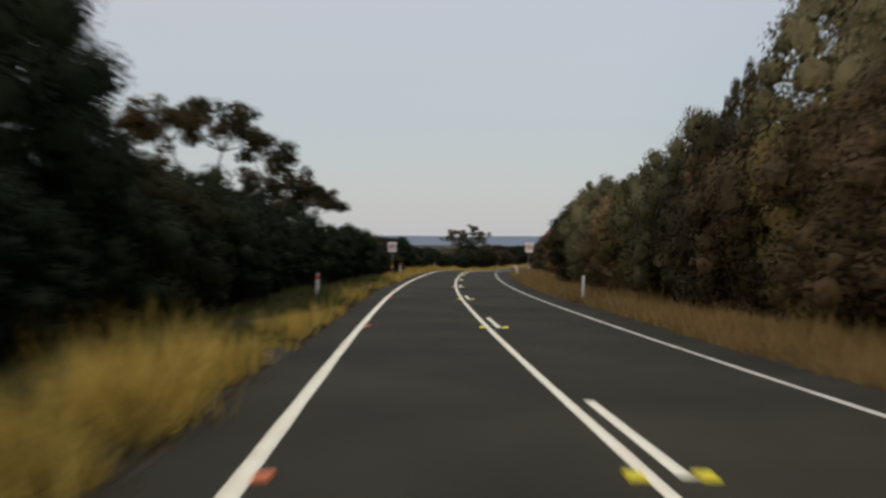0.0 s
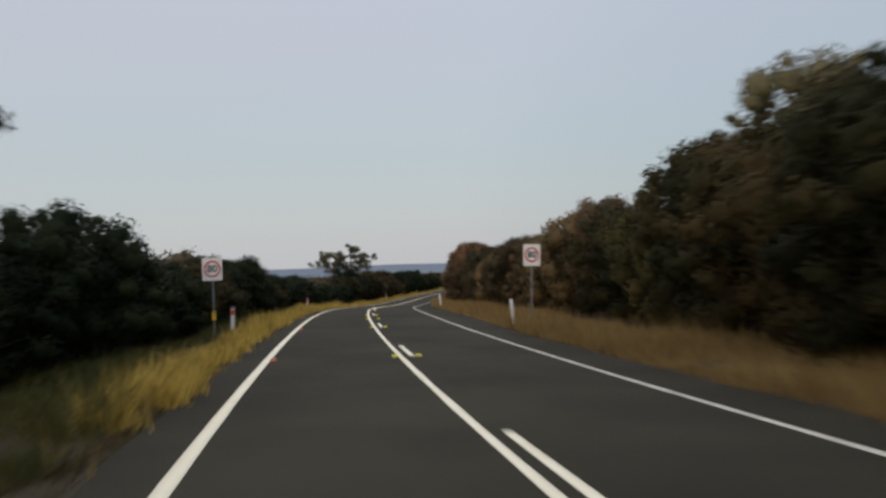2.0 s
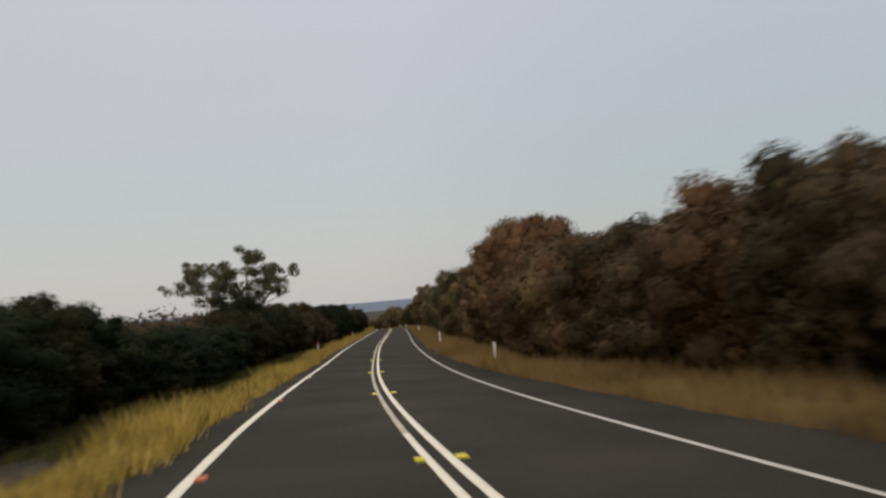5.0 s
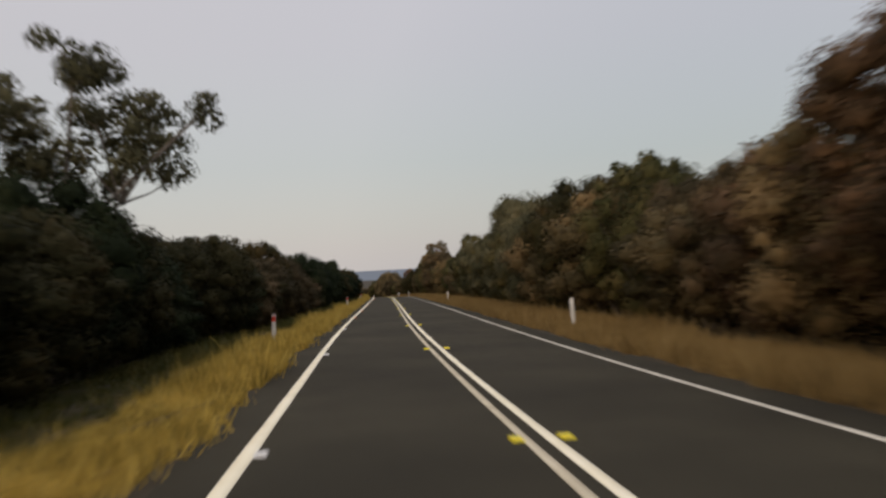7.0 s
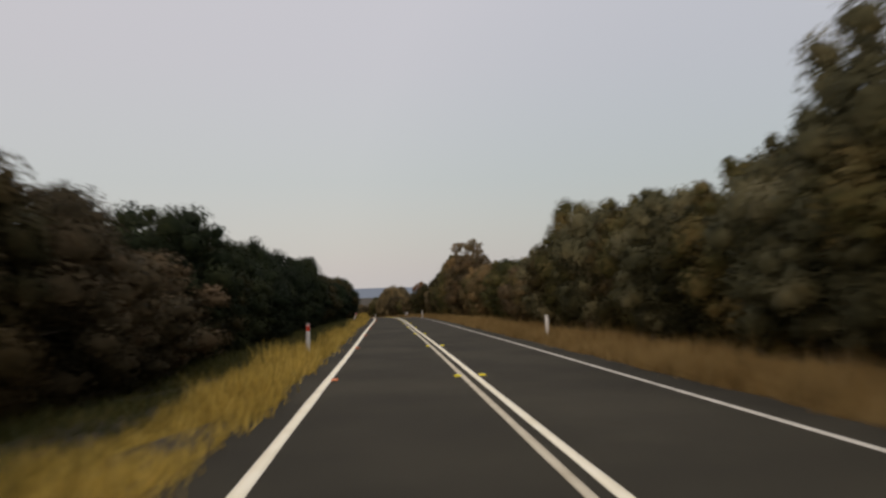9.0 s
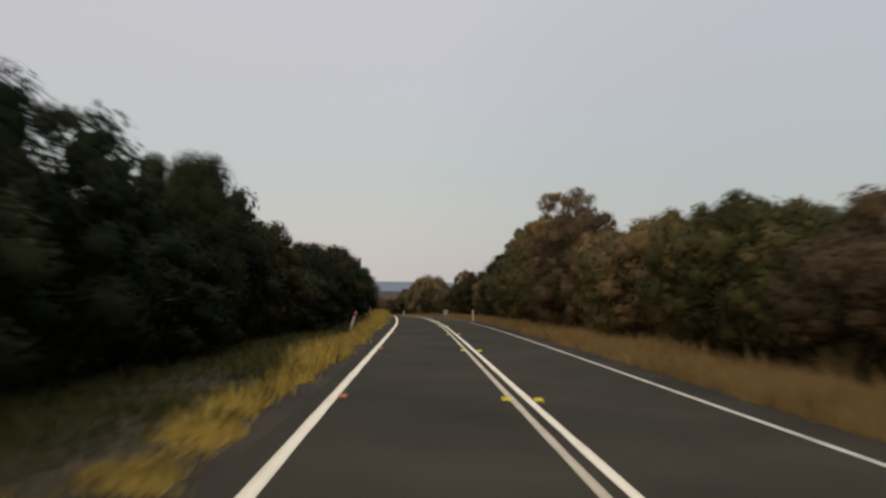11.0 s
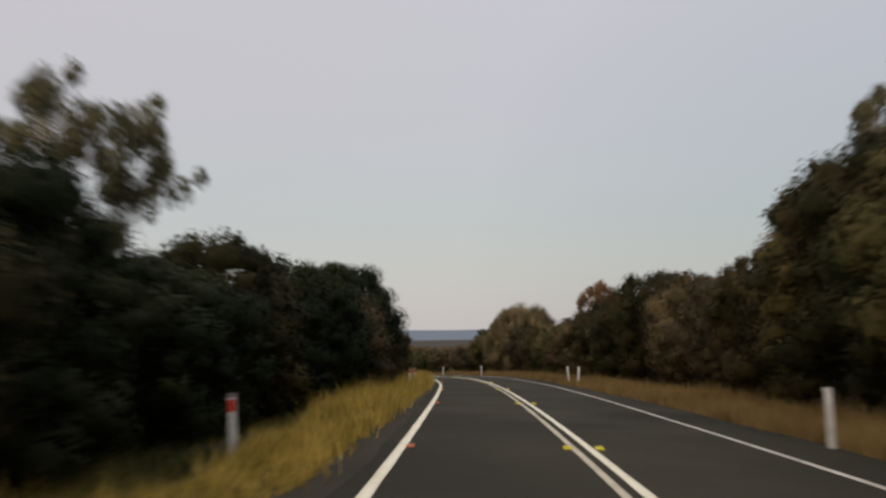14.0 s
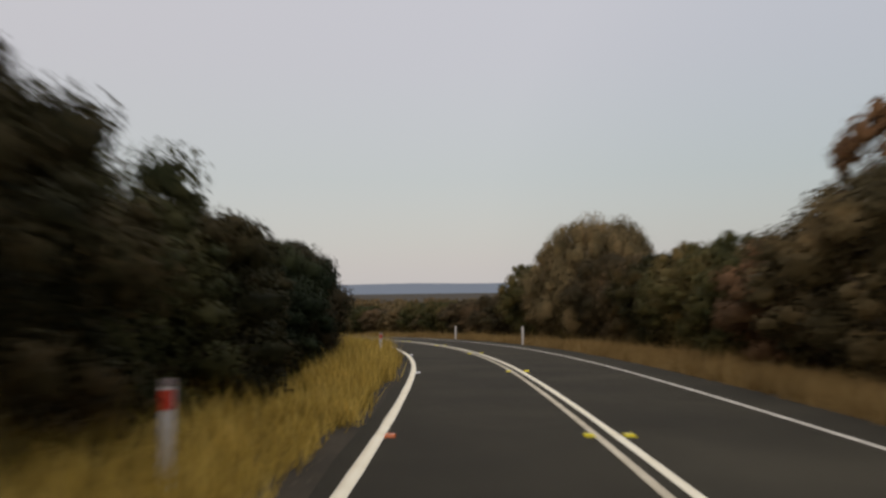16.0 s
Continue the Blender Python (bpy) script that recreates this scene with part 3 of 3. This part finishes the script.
def gum_tree(seed, high, heads, kind, label, group, leaves=9000, fork=0.42, size=0.13):
    """An open eucalypt: pale limbs that carry separate heads of leaf tufts; a head is x, y, z, width, depth, tufts."""
    r = np.random.default_rng(seed)
    ob = tagged(new("gum_tree"), label, "tree", group)
    pieces, c, q = [], [], []
    top = np.array([0.1, 0.0, fork * high])
    pieces.append(tube([(0, 0, -0.3), top * 0.5 + (0.08, 0.05, 0), top], [0.19, 0.14, 0.11], 8))
    for x, y, z, wide, deep, tufts in heads:
        heart = np.array([x, y, z - deep * 0.35])
        knee = top * 0.5 + heart * 0.5 + r.normal(size=3) * 0.1 - (0, 0, 0.1)
        pieces.append(tube([top - (0, 0, 0.25), knee, heart], [0.09, 0.06, 0.035], 6))
        for a in range(tufts):
            t, up = a * 2.4 + r.normal() * 0.3, -0.35 + 1.3 * (a + 0.5) / tufts
            ring = math.sqrt(max(0.05, 1 - (up * 0.9) ** 2)) * (0.65 + 0.35 * r.random()) * min(1, tufts / 3)
            end = np.array([x + wide / 2 * ring * math.cos(t), y + wide / 2 * ring * math.sin(t), z + deep / 2 * up])
            pieces.append(tube([heart, heart * 0.45 + end * 0.55 - (0, 0, 0.08), end], [0.03, 0.02, 0.008], 4))
            for b in range(4):
                o = r.normal(size=3) * (0.30, 0.30, 0.16)
                c.append(end + o)
                q.append(0.26 + 0.26 * r.random())
                pieces.append(tube([end * 0.8 + heart * 0.2, end + o * 0.8], [0.012, 0.005], 3))
    v, f = joined(pieces)
    mesh_object("trunk", v, f, M_PALE_BARK, ob, "pale gum trunk and limbs")
    v, f, nor = foliage(r, c, q, leaves, size, inner=0.2, droop=0.4, flat=0.75, narrow=0.45, soft=0.75)
    mesh_object("crown", v, f, M_LEAF[kind], ob, normals=nor)
    return ob


# the hedges' crests every 5 m along the road: heights, and distance from the middle of the road every 10 m
CREST_S, CREST_U = np.arange(-10, 366, 5.0), np.arange(-10, 366, 10.0)
LEFT_H = [4.7, 4.1, 3.5, 3.4, 4.3, 4.5, 4.9, 4.6, 4.4, 4.9, 4.7, 4.1, 4.2, 3.7, 3.9, 3.5, 3.9, 4.6, 4.9, 4.6, 3.4, 3.4, 3.6, 4.3, 3.7, 3.6, 3.5, 3.7, 4.2, 4.6, 4.9, 5.0, 3.4, 5.6, 4.4, 3.4, 5.3, 6.1, 4.2, 5.1, 5.5, 5.6, 5.7, 5.1, 4.6, 5.8, 4.5, 5.4, 5.9, 5.3, 4.1, 5.5, 5.1, 5.4, 4.1, 5.6, 5.5, 5.6, 5.6, 4.9, 5.9, 4.6, 4.6, 5.7, 3.9, 5.1, 4.2, 6.6, 5.4, 3.5, 5.1, 5.5, 5.2, 5.0, 5.0, 4.9]
LEFT_U = [8.6, 8.5, 8.5, 8.9, 9.5, 9.1, 8.3, 8.4, 8.5, 8.6, 9.0, 9.3, 9.2, 8.9, 8.8, 8.8, 9.1, 9.2, 8.7, 8.5, 8.5, 8.4, 8.5, 8.6, 8.3, 7.3, 6.5, 8.0, 8.3, 8.1, 6.7, 7.2, 7.0, 7.4, 7.3, 7.9, 8.5, 8.7]
RIGHT_H = [4.9, 4.9, 5.0, 5.2, 5.4, 5.2, 6.6, 4.7, 4.2, 6.3, 4.7, 4.9, 5.8, 3.8, 4.4, 4.8, 3.8, 4.2, 4.1, 4.1, 4.6, 3.3, 4.9, 4.3, 4.9, 5.5, 3.5, 7.4, 7.0, 5.8, 4.7, 3.9, 5.2, 5.9, 4.9, 5.2, 5.5, 5.0, 5.4, 4.5, 5.6, 5.0, 6.6, 4.5, 4.5, 4.5, 3.1, 5.6, 4.1, 5.8, 4.0, 6.9, 5.9, 7.8, 8.6, 8.0, 4.8, 5.9, 7.1, 7.2, 2.3, 5.0, 4.7, 6.3, 4.3, 5.5, 3.8, 3.9, 4.2, 4.1, 4.4, 4.6, 4.3, 6.0, 3.4, 3.1]
RIGHT_U = [8.9, 8.6, 8.2, 7.7, 7.5, 7.9, 9.5, 9.7, 9.4, 9.3, 9.1, 8.7, 7.6, 7.6, 8.2, 8.4, 8.5, 8.0, 7.6, 8.2, 8.3, 8.1, 8.3, 8.7, 8.8, 8.6, 7.2, 7.2, 8.1, 8.2, 9.2, 9.6, 8.5, 7.8, 8.2, 9.1, 9.3, 9.1]
L_GROUP, R_GROUP = "trees of the near roadside hedge", "trees of the far roadside hedge"
BASE_H, TALL_H, BASE_W = 5.0, 7.2, 5.4
DENSE, BUSHY = "leafy down to the grass", "bushy roadside tree above dry grass"
NEAR = {"dark": "dense dark green, shade-deepened", "dusk": "dusky olive", "umber": "dark brown-topped", "olive": "yellowish olive"}
FAR = {"brown": "brown-tinged", "olive": "olive-green", "umber": "dark brown", "rust": "rusty reddish-brown", "grey": "grey-green", "dusk": "dusky dark olive"}
low_trees, tall_trees = {}, {}
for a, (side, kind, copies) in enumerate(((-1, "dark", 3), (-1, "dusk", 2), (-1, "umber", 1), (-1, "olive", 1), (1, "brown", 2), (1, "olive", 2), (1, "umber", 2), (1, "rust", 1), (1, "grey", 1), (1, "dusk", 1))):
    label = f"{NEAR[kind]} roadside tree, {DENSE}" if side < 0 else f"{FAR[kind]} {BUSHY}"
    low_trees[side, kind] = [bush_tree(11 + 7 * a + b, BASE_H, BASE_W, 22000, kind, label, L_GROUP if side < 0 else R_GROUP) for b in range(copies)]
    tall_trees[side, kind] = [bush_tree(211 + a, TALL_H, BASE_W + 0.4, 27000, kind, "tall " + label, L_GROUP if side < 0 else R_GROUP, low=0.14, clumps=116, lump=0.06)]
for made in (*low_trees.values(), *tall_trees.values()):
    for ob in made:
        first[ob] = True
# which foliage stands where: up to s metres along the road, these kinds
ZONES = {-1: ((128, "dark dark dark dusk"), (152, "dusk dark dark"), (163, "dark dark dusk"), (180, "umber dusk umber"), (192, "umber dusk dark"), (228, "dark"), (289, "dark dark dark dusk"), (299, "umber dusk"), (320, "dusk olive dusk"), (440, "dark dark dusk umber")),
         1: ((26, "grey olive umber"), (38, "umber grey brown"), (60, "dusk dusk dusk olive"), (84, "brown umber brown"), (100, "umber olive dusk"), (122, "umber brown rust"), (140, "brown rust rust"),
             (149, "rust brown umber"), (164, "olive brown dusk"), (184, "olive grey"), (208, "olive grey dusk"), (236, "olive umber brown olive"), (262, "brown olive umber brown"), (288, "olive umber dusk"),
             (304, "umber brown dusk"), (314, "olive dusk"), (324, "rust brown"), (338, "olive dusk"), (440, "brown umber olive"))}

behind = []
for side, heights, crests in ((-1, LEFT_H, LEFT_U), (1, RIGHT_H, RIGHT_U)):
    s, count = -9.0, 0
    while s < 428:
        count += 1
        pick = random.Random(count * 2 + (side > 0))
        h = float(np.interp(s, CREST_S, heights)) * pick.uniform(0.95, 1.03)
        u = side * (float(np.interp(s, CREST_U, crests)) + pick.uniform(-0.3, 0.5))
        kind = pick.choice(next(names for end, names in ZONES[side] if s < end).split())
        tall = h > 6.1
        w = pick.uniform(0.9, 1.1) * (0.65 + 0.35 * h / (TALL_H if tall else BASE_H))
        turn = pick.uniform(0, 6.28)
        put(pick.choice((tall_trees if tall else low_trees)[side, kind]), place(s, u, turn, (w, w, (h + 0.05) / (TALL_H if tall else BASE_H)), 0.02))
        s += random.Random(count * 3 + side).uniform(2.5, 3.3)
    s = -9.0
    while s < 428:
        h = float(np.interp(s, CREST_S, heights)) * pick.uniform(0.72, 0.88)
        behind.append((along(s, side * (float(np.interp(s, CREST_U, crests)) + 2.6 + pick.uniform(-0.5, 1.2)), 0, True), h, pick.uniform(4.6, 5.8)))
        s += pick.uniform(3.0, 4.2)
r = np.random.default_rng(55)
vs, fs, n = [], [], 0
for p, h, w in behind:
    c, q = crown_clumps(r, h, w, 0.1, 20)
    v, f, _ = foliage(r, np.array(c) + p, np.array(q) * 1.4, 1500, 0.2, inner=0.2, core=0.7)
    vs.append(v), fs.append(f + n)
    n += len(v)
tagged(mesh_object("bushland", np.concatenate(vs), np.concatenate(fs), M_LEAF["umber"]), "dense bush filling in behind the roadside trees", "bushland", kind="stuff")

for ob in list(first):
    if ob in sum((*low_trees.values(), *tall_trees.values()), []):
        for o in (*ob.children, ob):
            bpy.data.objects.remove(o)

# single trees that stand out of the hedges
GUM = "tall open eucalypt with pale limbs above the hedge"
lone = gum_tree(101, 7.9, [(-2.0, 0.0, 5.4, 3.9, 2.9, 19), (1.4, 0.6, 5.1, 2.7, 2.9, 11), (0.6, -0.3, 7.0, 1.3, 0.6, 3), (3.3, -0.2, 6.1, 0.6, 0.4, 1), (-0.6, 0.4, 4.4, 3.2, 1.2, 6)], "grey", "lone spreading eucalypt with pale limbs and open crown", "eucalypts", leaves=22000, size=0.11)
lone.matrix_basis = place(142.5, -9.2, 0.1, (1.06, 1.06, 1.08))
first_gum = gum_tree(102, 7.6, [(-2.9, 0.3, 6.5, 2.1, 1.5, 8), (-1.1, -0.2, 6.8, 2.3, 1.5, 8), (0.9, -0.4, 6.6, 2.6, 2.1, 10), (2.5, 0.4, 5.4, 1.9, 2.2, 7)], "dusk", GUM, "eucalypts", leaves=18000, size=0.11)
first_gum.matrix_basis = place(25, -10.5, 0.1, (1.05, 1.05, 1.02))
second_gum = gum_tree(103, 6.4, [(-1.4, 0.2, 5.2, 1.9, 1.6, 6), (0.7, -0.3, 5.6, 2.2, 1.7, 8)], "dusk", GUM, "eucalypts", leaves=10000, size=0.11)
second_gum.matrix_basis = place(42.8, -9.6, 0.3, (1.15, 1.15, 0.89))
for s, u, h, w, src, turn in ((35, -9.8, 5.8, 4.8, first_gum, 3.4), (164, -10.2, 5.2, 3.6, second_gum, 0.5), (271.5, -7.3, 5.3, 3.2, lone, 3.0), (305.2, -6.3, 4.3, 1.2, second_gum, 0.2), (279, 9.0, 8.2, 5.0, lone, 2.0), (19.4, 9.4, 8.7, 1.5, second_gum, 0.6)):
    hh, ww = {first_gum: (7.7, 6.8), second_gum: (6.4, 4.4), lone: (7.5, 8.4)}[src]
    copy_thing(src, place(s, u, turn, (w / ww, w / ww, h / hh)))
layered = gum_tree(104, 8.2, [(-1.5, 0.2, 5.6, 3.2, 1.7, 12), (1.3, -0.3, 6.1, 3.0, 1.6, 11), (0.2, 0.3, 7.4, 3.4, 1.3, 11), (-0.4, -0.6, 4.4, 4.2, 1.8, 12)], "brown", "tall brown tree with layered open crown over the hedge", "tall roadside trees", leaves=20000, size=0.11)
layered.matrix_basis = place(251, 7.2, 0.2, (0.76, 0.76, 1.03))
tall_dark = bush_tree(124, 8.2, 6.0, 70000, "dark", "tall dark green, shade-deepened tree towering over the hedge", "tall roadside trees", low=0.1, clumps=130, size=0.09, lump=0.08)
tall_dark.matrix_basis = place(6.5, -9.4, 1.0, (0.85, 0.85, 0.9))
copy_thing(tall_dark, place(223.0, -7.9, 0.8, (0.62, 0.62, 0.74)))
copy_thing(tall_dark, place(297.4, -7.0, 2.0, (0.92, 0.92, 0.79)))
rust_tree = bush_tree(125, 6.4, 4.0, 16000, "rust", "tall rusty brown tree standing out of the hedge", "tall roadside trees")
rust_tree.matrix_basis = place(318.0, 8.7, 0.3, (0.9, 0.9, 1.04))
dome = bush_tree(121, 8.6, 6.6, 24000, "grey", "tall domed grey-green tree rising above the hedge", "tall roadside trees", low=0.18, clumps=110)
dome.matrix_basis = place(13.5, 10.2, 0.4, (0.91, 0.91, 1.09))
wide_tree = bush_tree(122, 7.2, 12.0, 64000, "tan", "broad rounded light brown tree standing beyond the bend", "tall roadside trees", clumps=170, size=0.11, lump=0.06)
wide_tree.matrix_basis = place(347, 9.8, 0.7, (0.72, 0.72, 1.0))
box_tree = bush_tree(123, 7.0, 5.4, 26000, "grey", "square-topped grey-green tree above the hedge", "tall roadside trees", low=0.12, clumps=120, square=True, lump=0.065)
box_tree.matrix_basis = place(174.4, 8.2, 0.9, (0.94, 0.94, 1.01))
copy_thing(box_tree, place(171.8, 8.4, 2.9, (0.95, 0.95, 0.93)))
copy_thing(box_tree, place(155.5, 10.0, 1.2, (1.0, 1.0, 0.83)))
copy_thing(dome, place(47.0, 10.1, 2.4, (0.80, 0.80, 0.71)))

# ---------------------------------------------------------------- far woods and hills
r = np.random.default_rng(77)
cand = np.c_[r.uniform(-260, 420, 5200), r.uniform(250, 900, 5200)]
z, far, u = terrain(cand[:, 0], cand[:, 1])
keep = (far > 17) & (r.random(len(cand)) < np.where(far < 150, 0.55, 0.22))
cand, z = cand[keep], z[keep]
vs, fs, n = [], [], 0
for (x, y), zz in zip(cand, z):
    hgt, wid = r.uniform(3.0, 4.6), r.uniform(3.6, 6.0)
    cc = [(x + r.normal() * wid * 0.22, y + r.normal() * wid * 0.22, zz + hgt * q) for q in (0.25, 0.45, 0.62, 0.78)]
    v, f, _ = foliage(r, cc, [wid * q for q in (0.36, 0.38, 0.32, 0.24)], 170, 0.45, 0.25, core=0.5)
    vs.append(v), fs.append(f + n)
    n += len(v)
woods = mesh_object("far_woods", np.concatenate(vs), np.concatenate(fs), M_LEAF["brown"])
tagged(woods, "brown-green bushland spreading over the lower ground", "woodland", kind="stuff")

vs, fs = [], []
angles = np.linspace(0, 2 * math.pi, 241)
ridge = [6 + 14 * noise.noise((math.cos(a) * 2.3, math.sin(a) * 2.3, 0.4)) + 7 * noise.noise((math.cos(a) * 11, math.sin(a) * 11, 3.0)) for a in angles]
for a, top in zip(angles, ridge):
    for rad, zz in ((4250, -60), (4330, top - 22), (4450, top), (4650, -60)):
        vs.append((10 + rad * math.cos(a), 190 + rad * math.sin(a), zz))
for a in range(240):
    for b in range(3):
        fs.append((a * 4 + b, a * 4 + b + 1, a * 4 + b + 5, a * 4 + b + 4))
hills = mesh_object("backdrop", np.array(vs), fs, M_HAZE_HILLS, smooth=True)
tagged(hills, "low hills along the horizon, blue-grey haze glowing in their colour", "hills", kind="structure")


# ---------------------------------------------------------------- roadside grass
def grass(name, label, mat, n, s0, s1, u_of, tall, wide, lean, clump, thin=lambda s: 0 * s - 1.6):
    """Blades in tufts, tall(s) high; u_of draws places across the verge, clump how strongly they gather."""
    r = np.random.default_rng(len(name) * 31 + n)
    s = r.uniform(s0, s1, n)
    u = u_of(r, n, s)
    tuft = max(1, n // 14)
    ts = r.uniform(s0, s1, tuft)
    tu = u_of(r, tuft, ts)
    k = r.integers(0, tuft, n)
    own = r.random(n) < clump
    s = np.where(own, ts[k] + r.normal(size=n) * 0.11, s)
    u = np.where(own, tu[k] + r.normal(size=n) * 0.11, u)
    gap = np.sin(s * 3.1 + 2.1 * u) + np.sin(s * 0.63 + 1) + np.sin(s * 0.21 + 0.5 * u)
    on = gap + 0.55 * r.normal(size=n) > thin(s)
    s, u, own, k = s[on], u[on], own[on], k[on]
    n = len(s)
    hk = (0.6 + 0.8 * r.random(tuft))[k]
    wave = 0.8 + 0.25 * np.sin(s * 0.31 + u) + 0.2 * np.sin(s * 0.83 + 1.3)
    h = tall(s) * np.where(own, hk, 0.8) * (0.6 + 0.6 * r.random(n)) * wave
    base = along(s, u, -0.03, True)
    t = r.random(n) * 6.28
    side = np.stack([np.cos(t), np.sin(t), 0 * t], -1) * wide * (0.6 + 0.8 * r.random((n, 1)))
    bend = r.normal(size=(n, 3)) * lean * h[:, None] * (1, 1, 0)
    tip = base + bend + np.c_[0 * h, 0 * h, h]
    v = np.stack([base - side, base + side, tip], 1).reshape(-1, 3)
    f = np.arange(n * 3).reshape(-1, 3)
    return tagged(mesh_object(name, v, f, mat), label, "grass", kind="stuff")


# the yellow grass along the near verge: its edge towards the road, and how far out it reaches
BAND_S = [0, 16, 36, 54, 73, 120, 134, 150, 164, 200, 210, 224, 240, 254, 264, 272, 283, 309, 400]
BAND_IN = [3.7, 3.6, 3.5, 3.5, 3.46, 3.5, 3.42, 3.4, 3.3, 3.45, 3.5, 3.5, 3.6, 3.65, 3.8, 3.6, 3.5, 3.35, 3.35]
BAND_OUT = [4.9, 4.3, 4.3, 4.7, 4.8, 5.1, 5.1, 5.1, 5.0, 4.3, 4.2, 4.2, 4.3, 4.5, 4.8, 5.0, 5.6, 5.4, 5.4]


def yellow_band(r, n, s):
    a, b = np.interp(s, BAND_S, BAND_IN), np.interp(s, BAND_S, BAND_OUT)
    return -a - 0.08 * np.sin(s * 0.9) - 0.06 * np.sin(s * 2.3) - (b - a) * r.random(n) ** 0.95


grass("dry_grass", "tall dry yellow grass along the road's edge", M_STRAW, 290000, -14, 390, yellow_band, lambda s: np.interp(s, [4, 14, 40, 185, 200, 235, 265, 285], [0.62, 0.52, 0.46, 0.46, 0.36, 0.40, 0.46, 0.62]), 0.012, 0.3, 0.5, lambda s: np.interp(s, [2, 10, 13, 22, 26, 44, 56, 75, 105, 180, 196, 232, 260, 276], [-1.0, -0.2, 2.1, 2.0, 1.1, 0.2, -1.2, -1.6, -2.7, -2.7, -0.8, -0.8, -1.5, -2.7]))
grass("dead_grass", "short brown dead grass on the bare shoulder", M_DEAD, 90000, -10, 70, lambda r, n, s: -3.52 - 2.3 * r.random(n), lambda s: 0.13, 0.012, 0.6, 0.3, lambda s: np.interp(s, [50, 70], [-2.4, 0.8]))
grass("green_grass", "dark green rough grass under the hedge", M_GREEN, 250000, -14, 390, lambda r, n, s: -np.interp(s, BAND_S, BAND_OUT) + 0.5 - 4.4 * r.random(n) ** 1.1, lambda s: 0.38, 0.015, 0.5, 0.65)
grass("tan_grass", "tan dry grass on the far verge", M_TAN, 330000, -14, 390, lambda r, n, s: np.interp(s, *KERB_R) + 0.1 + 0.07 * np.sin(s * 0.7) + 0.06 * np.sin(s * 1.9) + 3.3 * r.random(n) ** 1.15, lambda s: 0.55, 0.013, 0.3, 0.35, lambda s: 0 * s - 2.4)

# crumbled edge of the asphalt: gravel and clods on the bare shoulder
r = np.random.default_rng(91)
n = 16000
s = r.uniform(-12, 385, n)
near = r.random(n) < 0.55
u = np.where(near, np.interp(s, *KERB_L) - 0.02 - 0.5 * r.random(n) ** 1.5, np.interp(s, *KERB_R) - 0.1 + 0.4 * r.random(n) ** 1.5)
base = along(s, u, -0.012, True)
rad = (0.008 + 0.028 * r.random(n) ** 3)[:, None]
t = r.random(n) * 6.28
ring = [base + rad * np.stack([np.cos(t + a), np.sin(t + a), 0 * t], -1) for a in (0, 1.7, 3.1, 4.6)]
tip = base + rad * np.c_[0.3 * r.normal(size=n), 0.3 * r.normal(size=n), 0.6 + 0.4 * r.random(n)]
v = np.stack([*ring, tip], 1).reshape(-1, 3)
f = (np.arange(n)[:, None, None] * 5 + np.array([(0, 1, 4), (1, 2, 4), (2, 3, 4), (3, 0, 4)])[None]).reshape(-1, 3)
tagged(mesh_object("gravel", v, f, M_GRAVEL), "loose gravel and clods along the crumbling road edge", "gravel", kind="stuff")
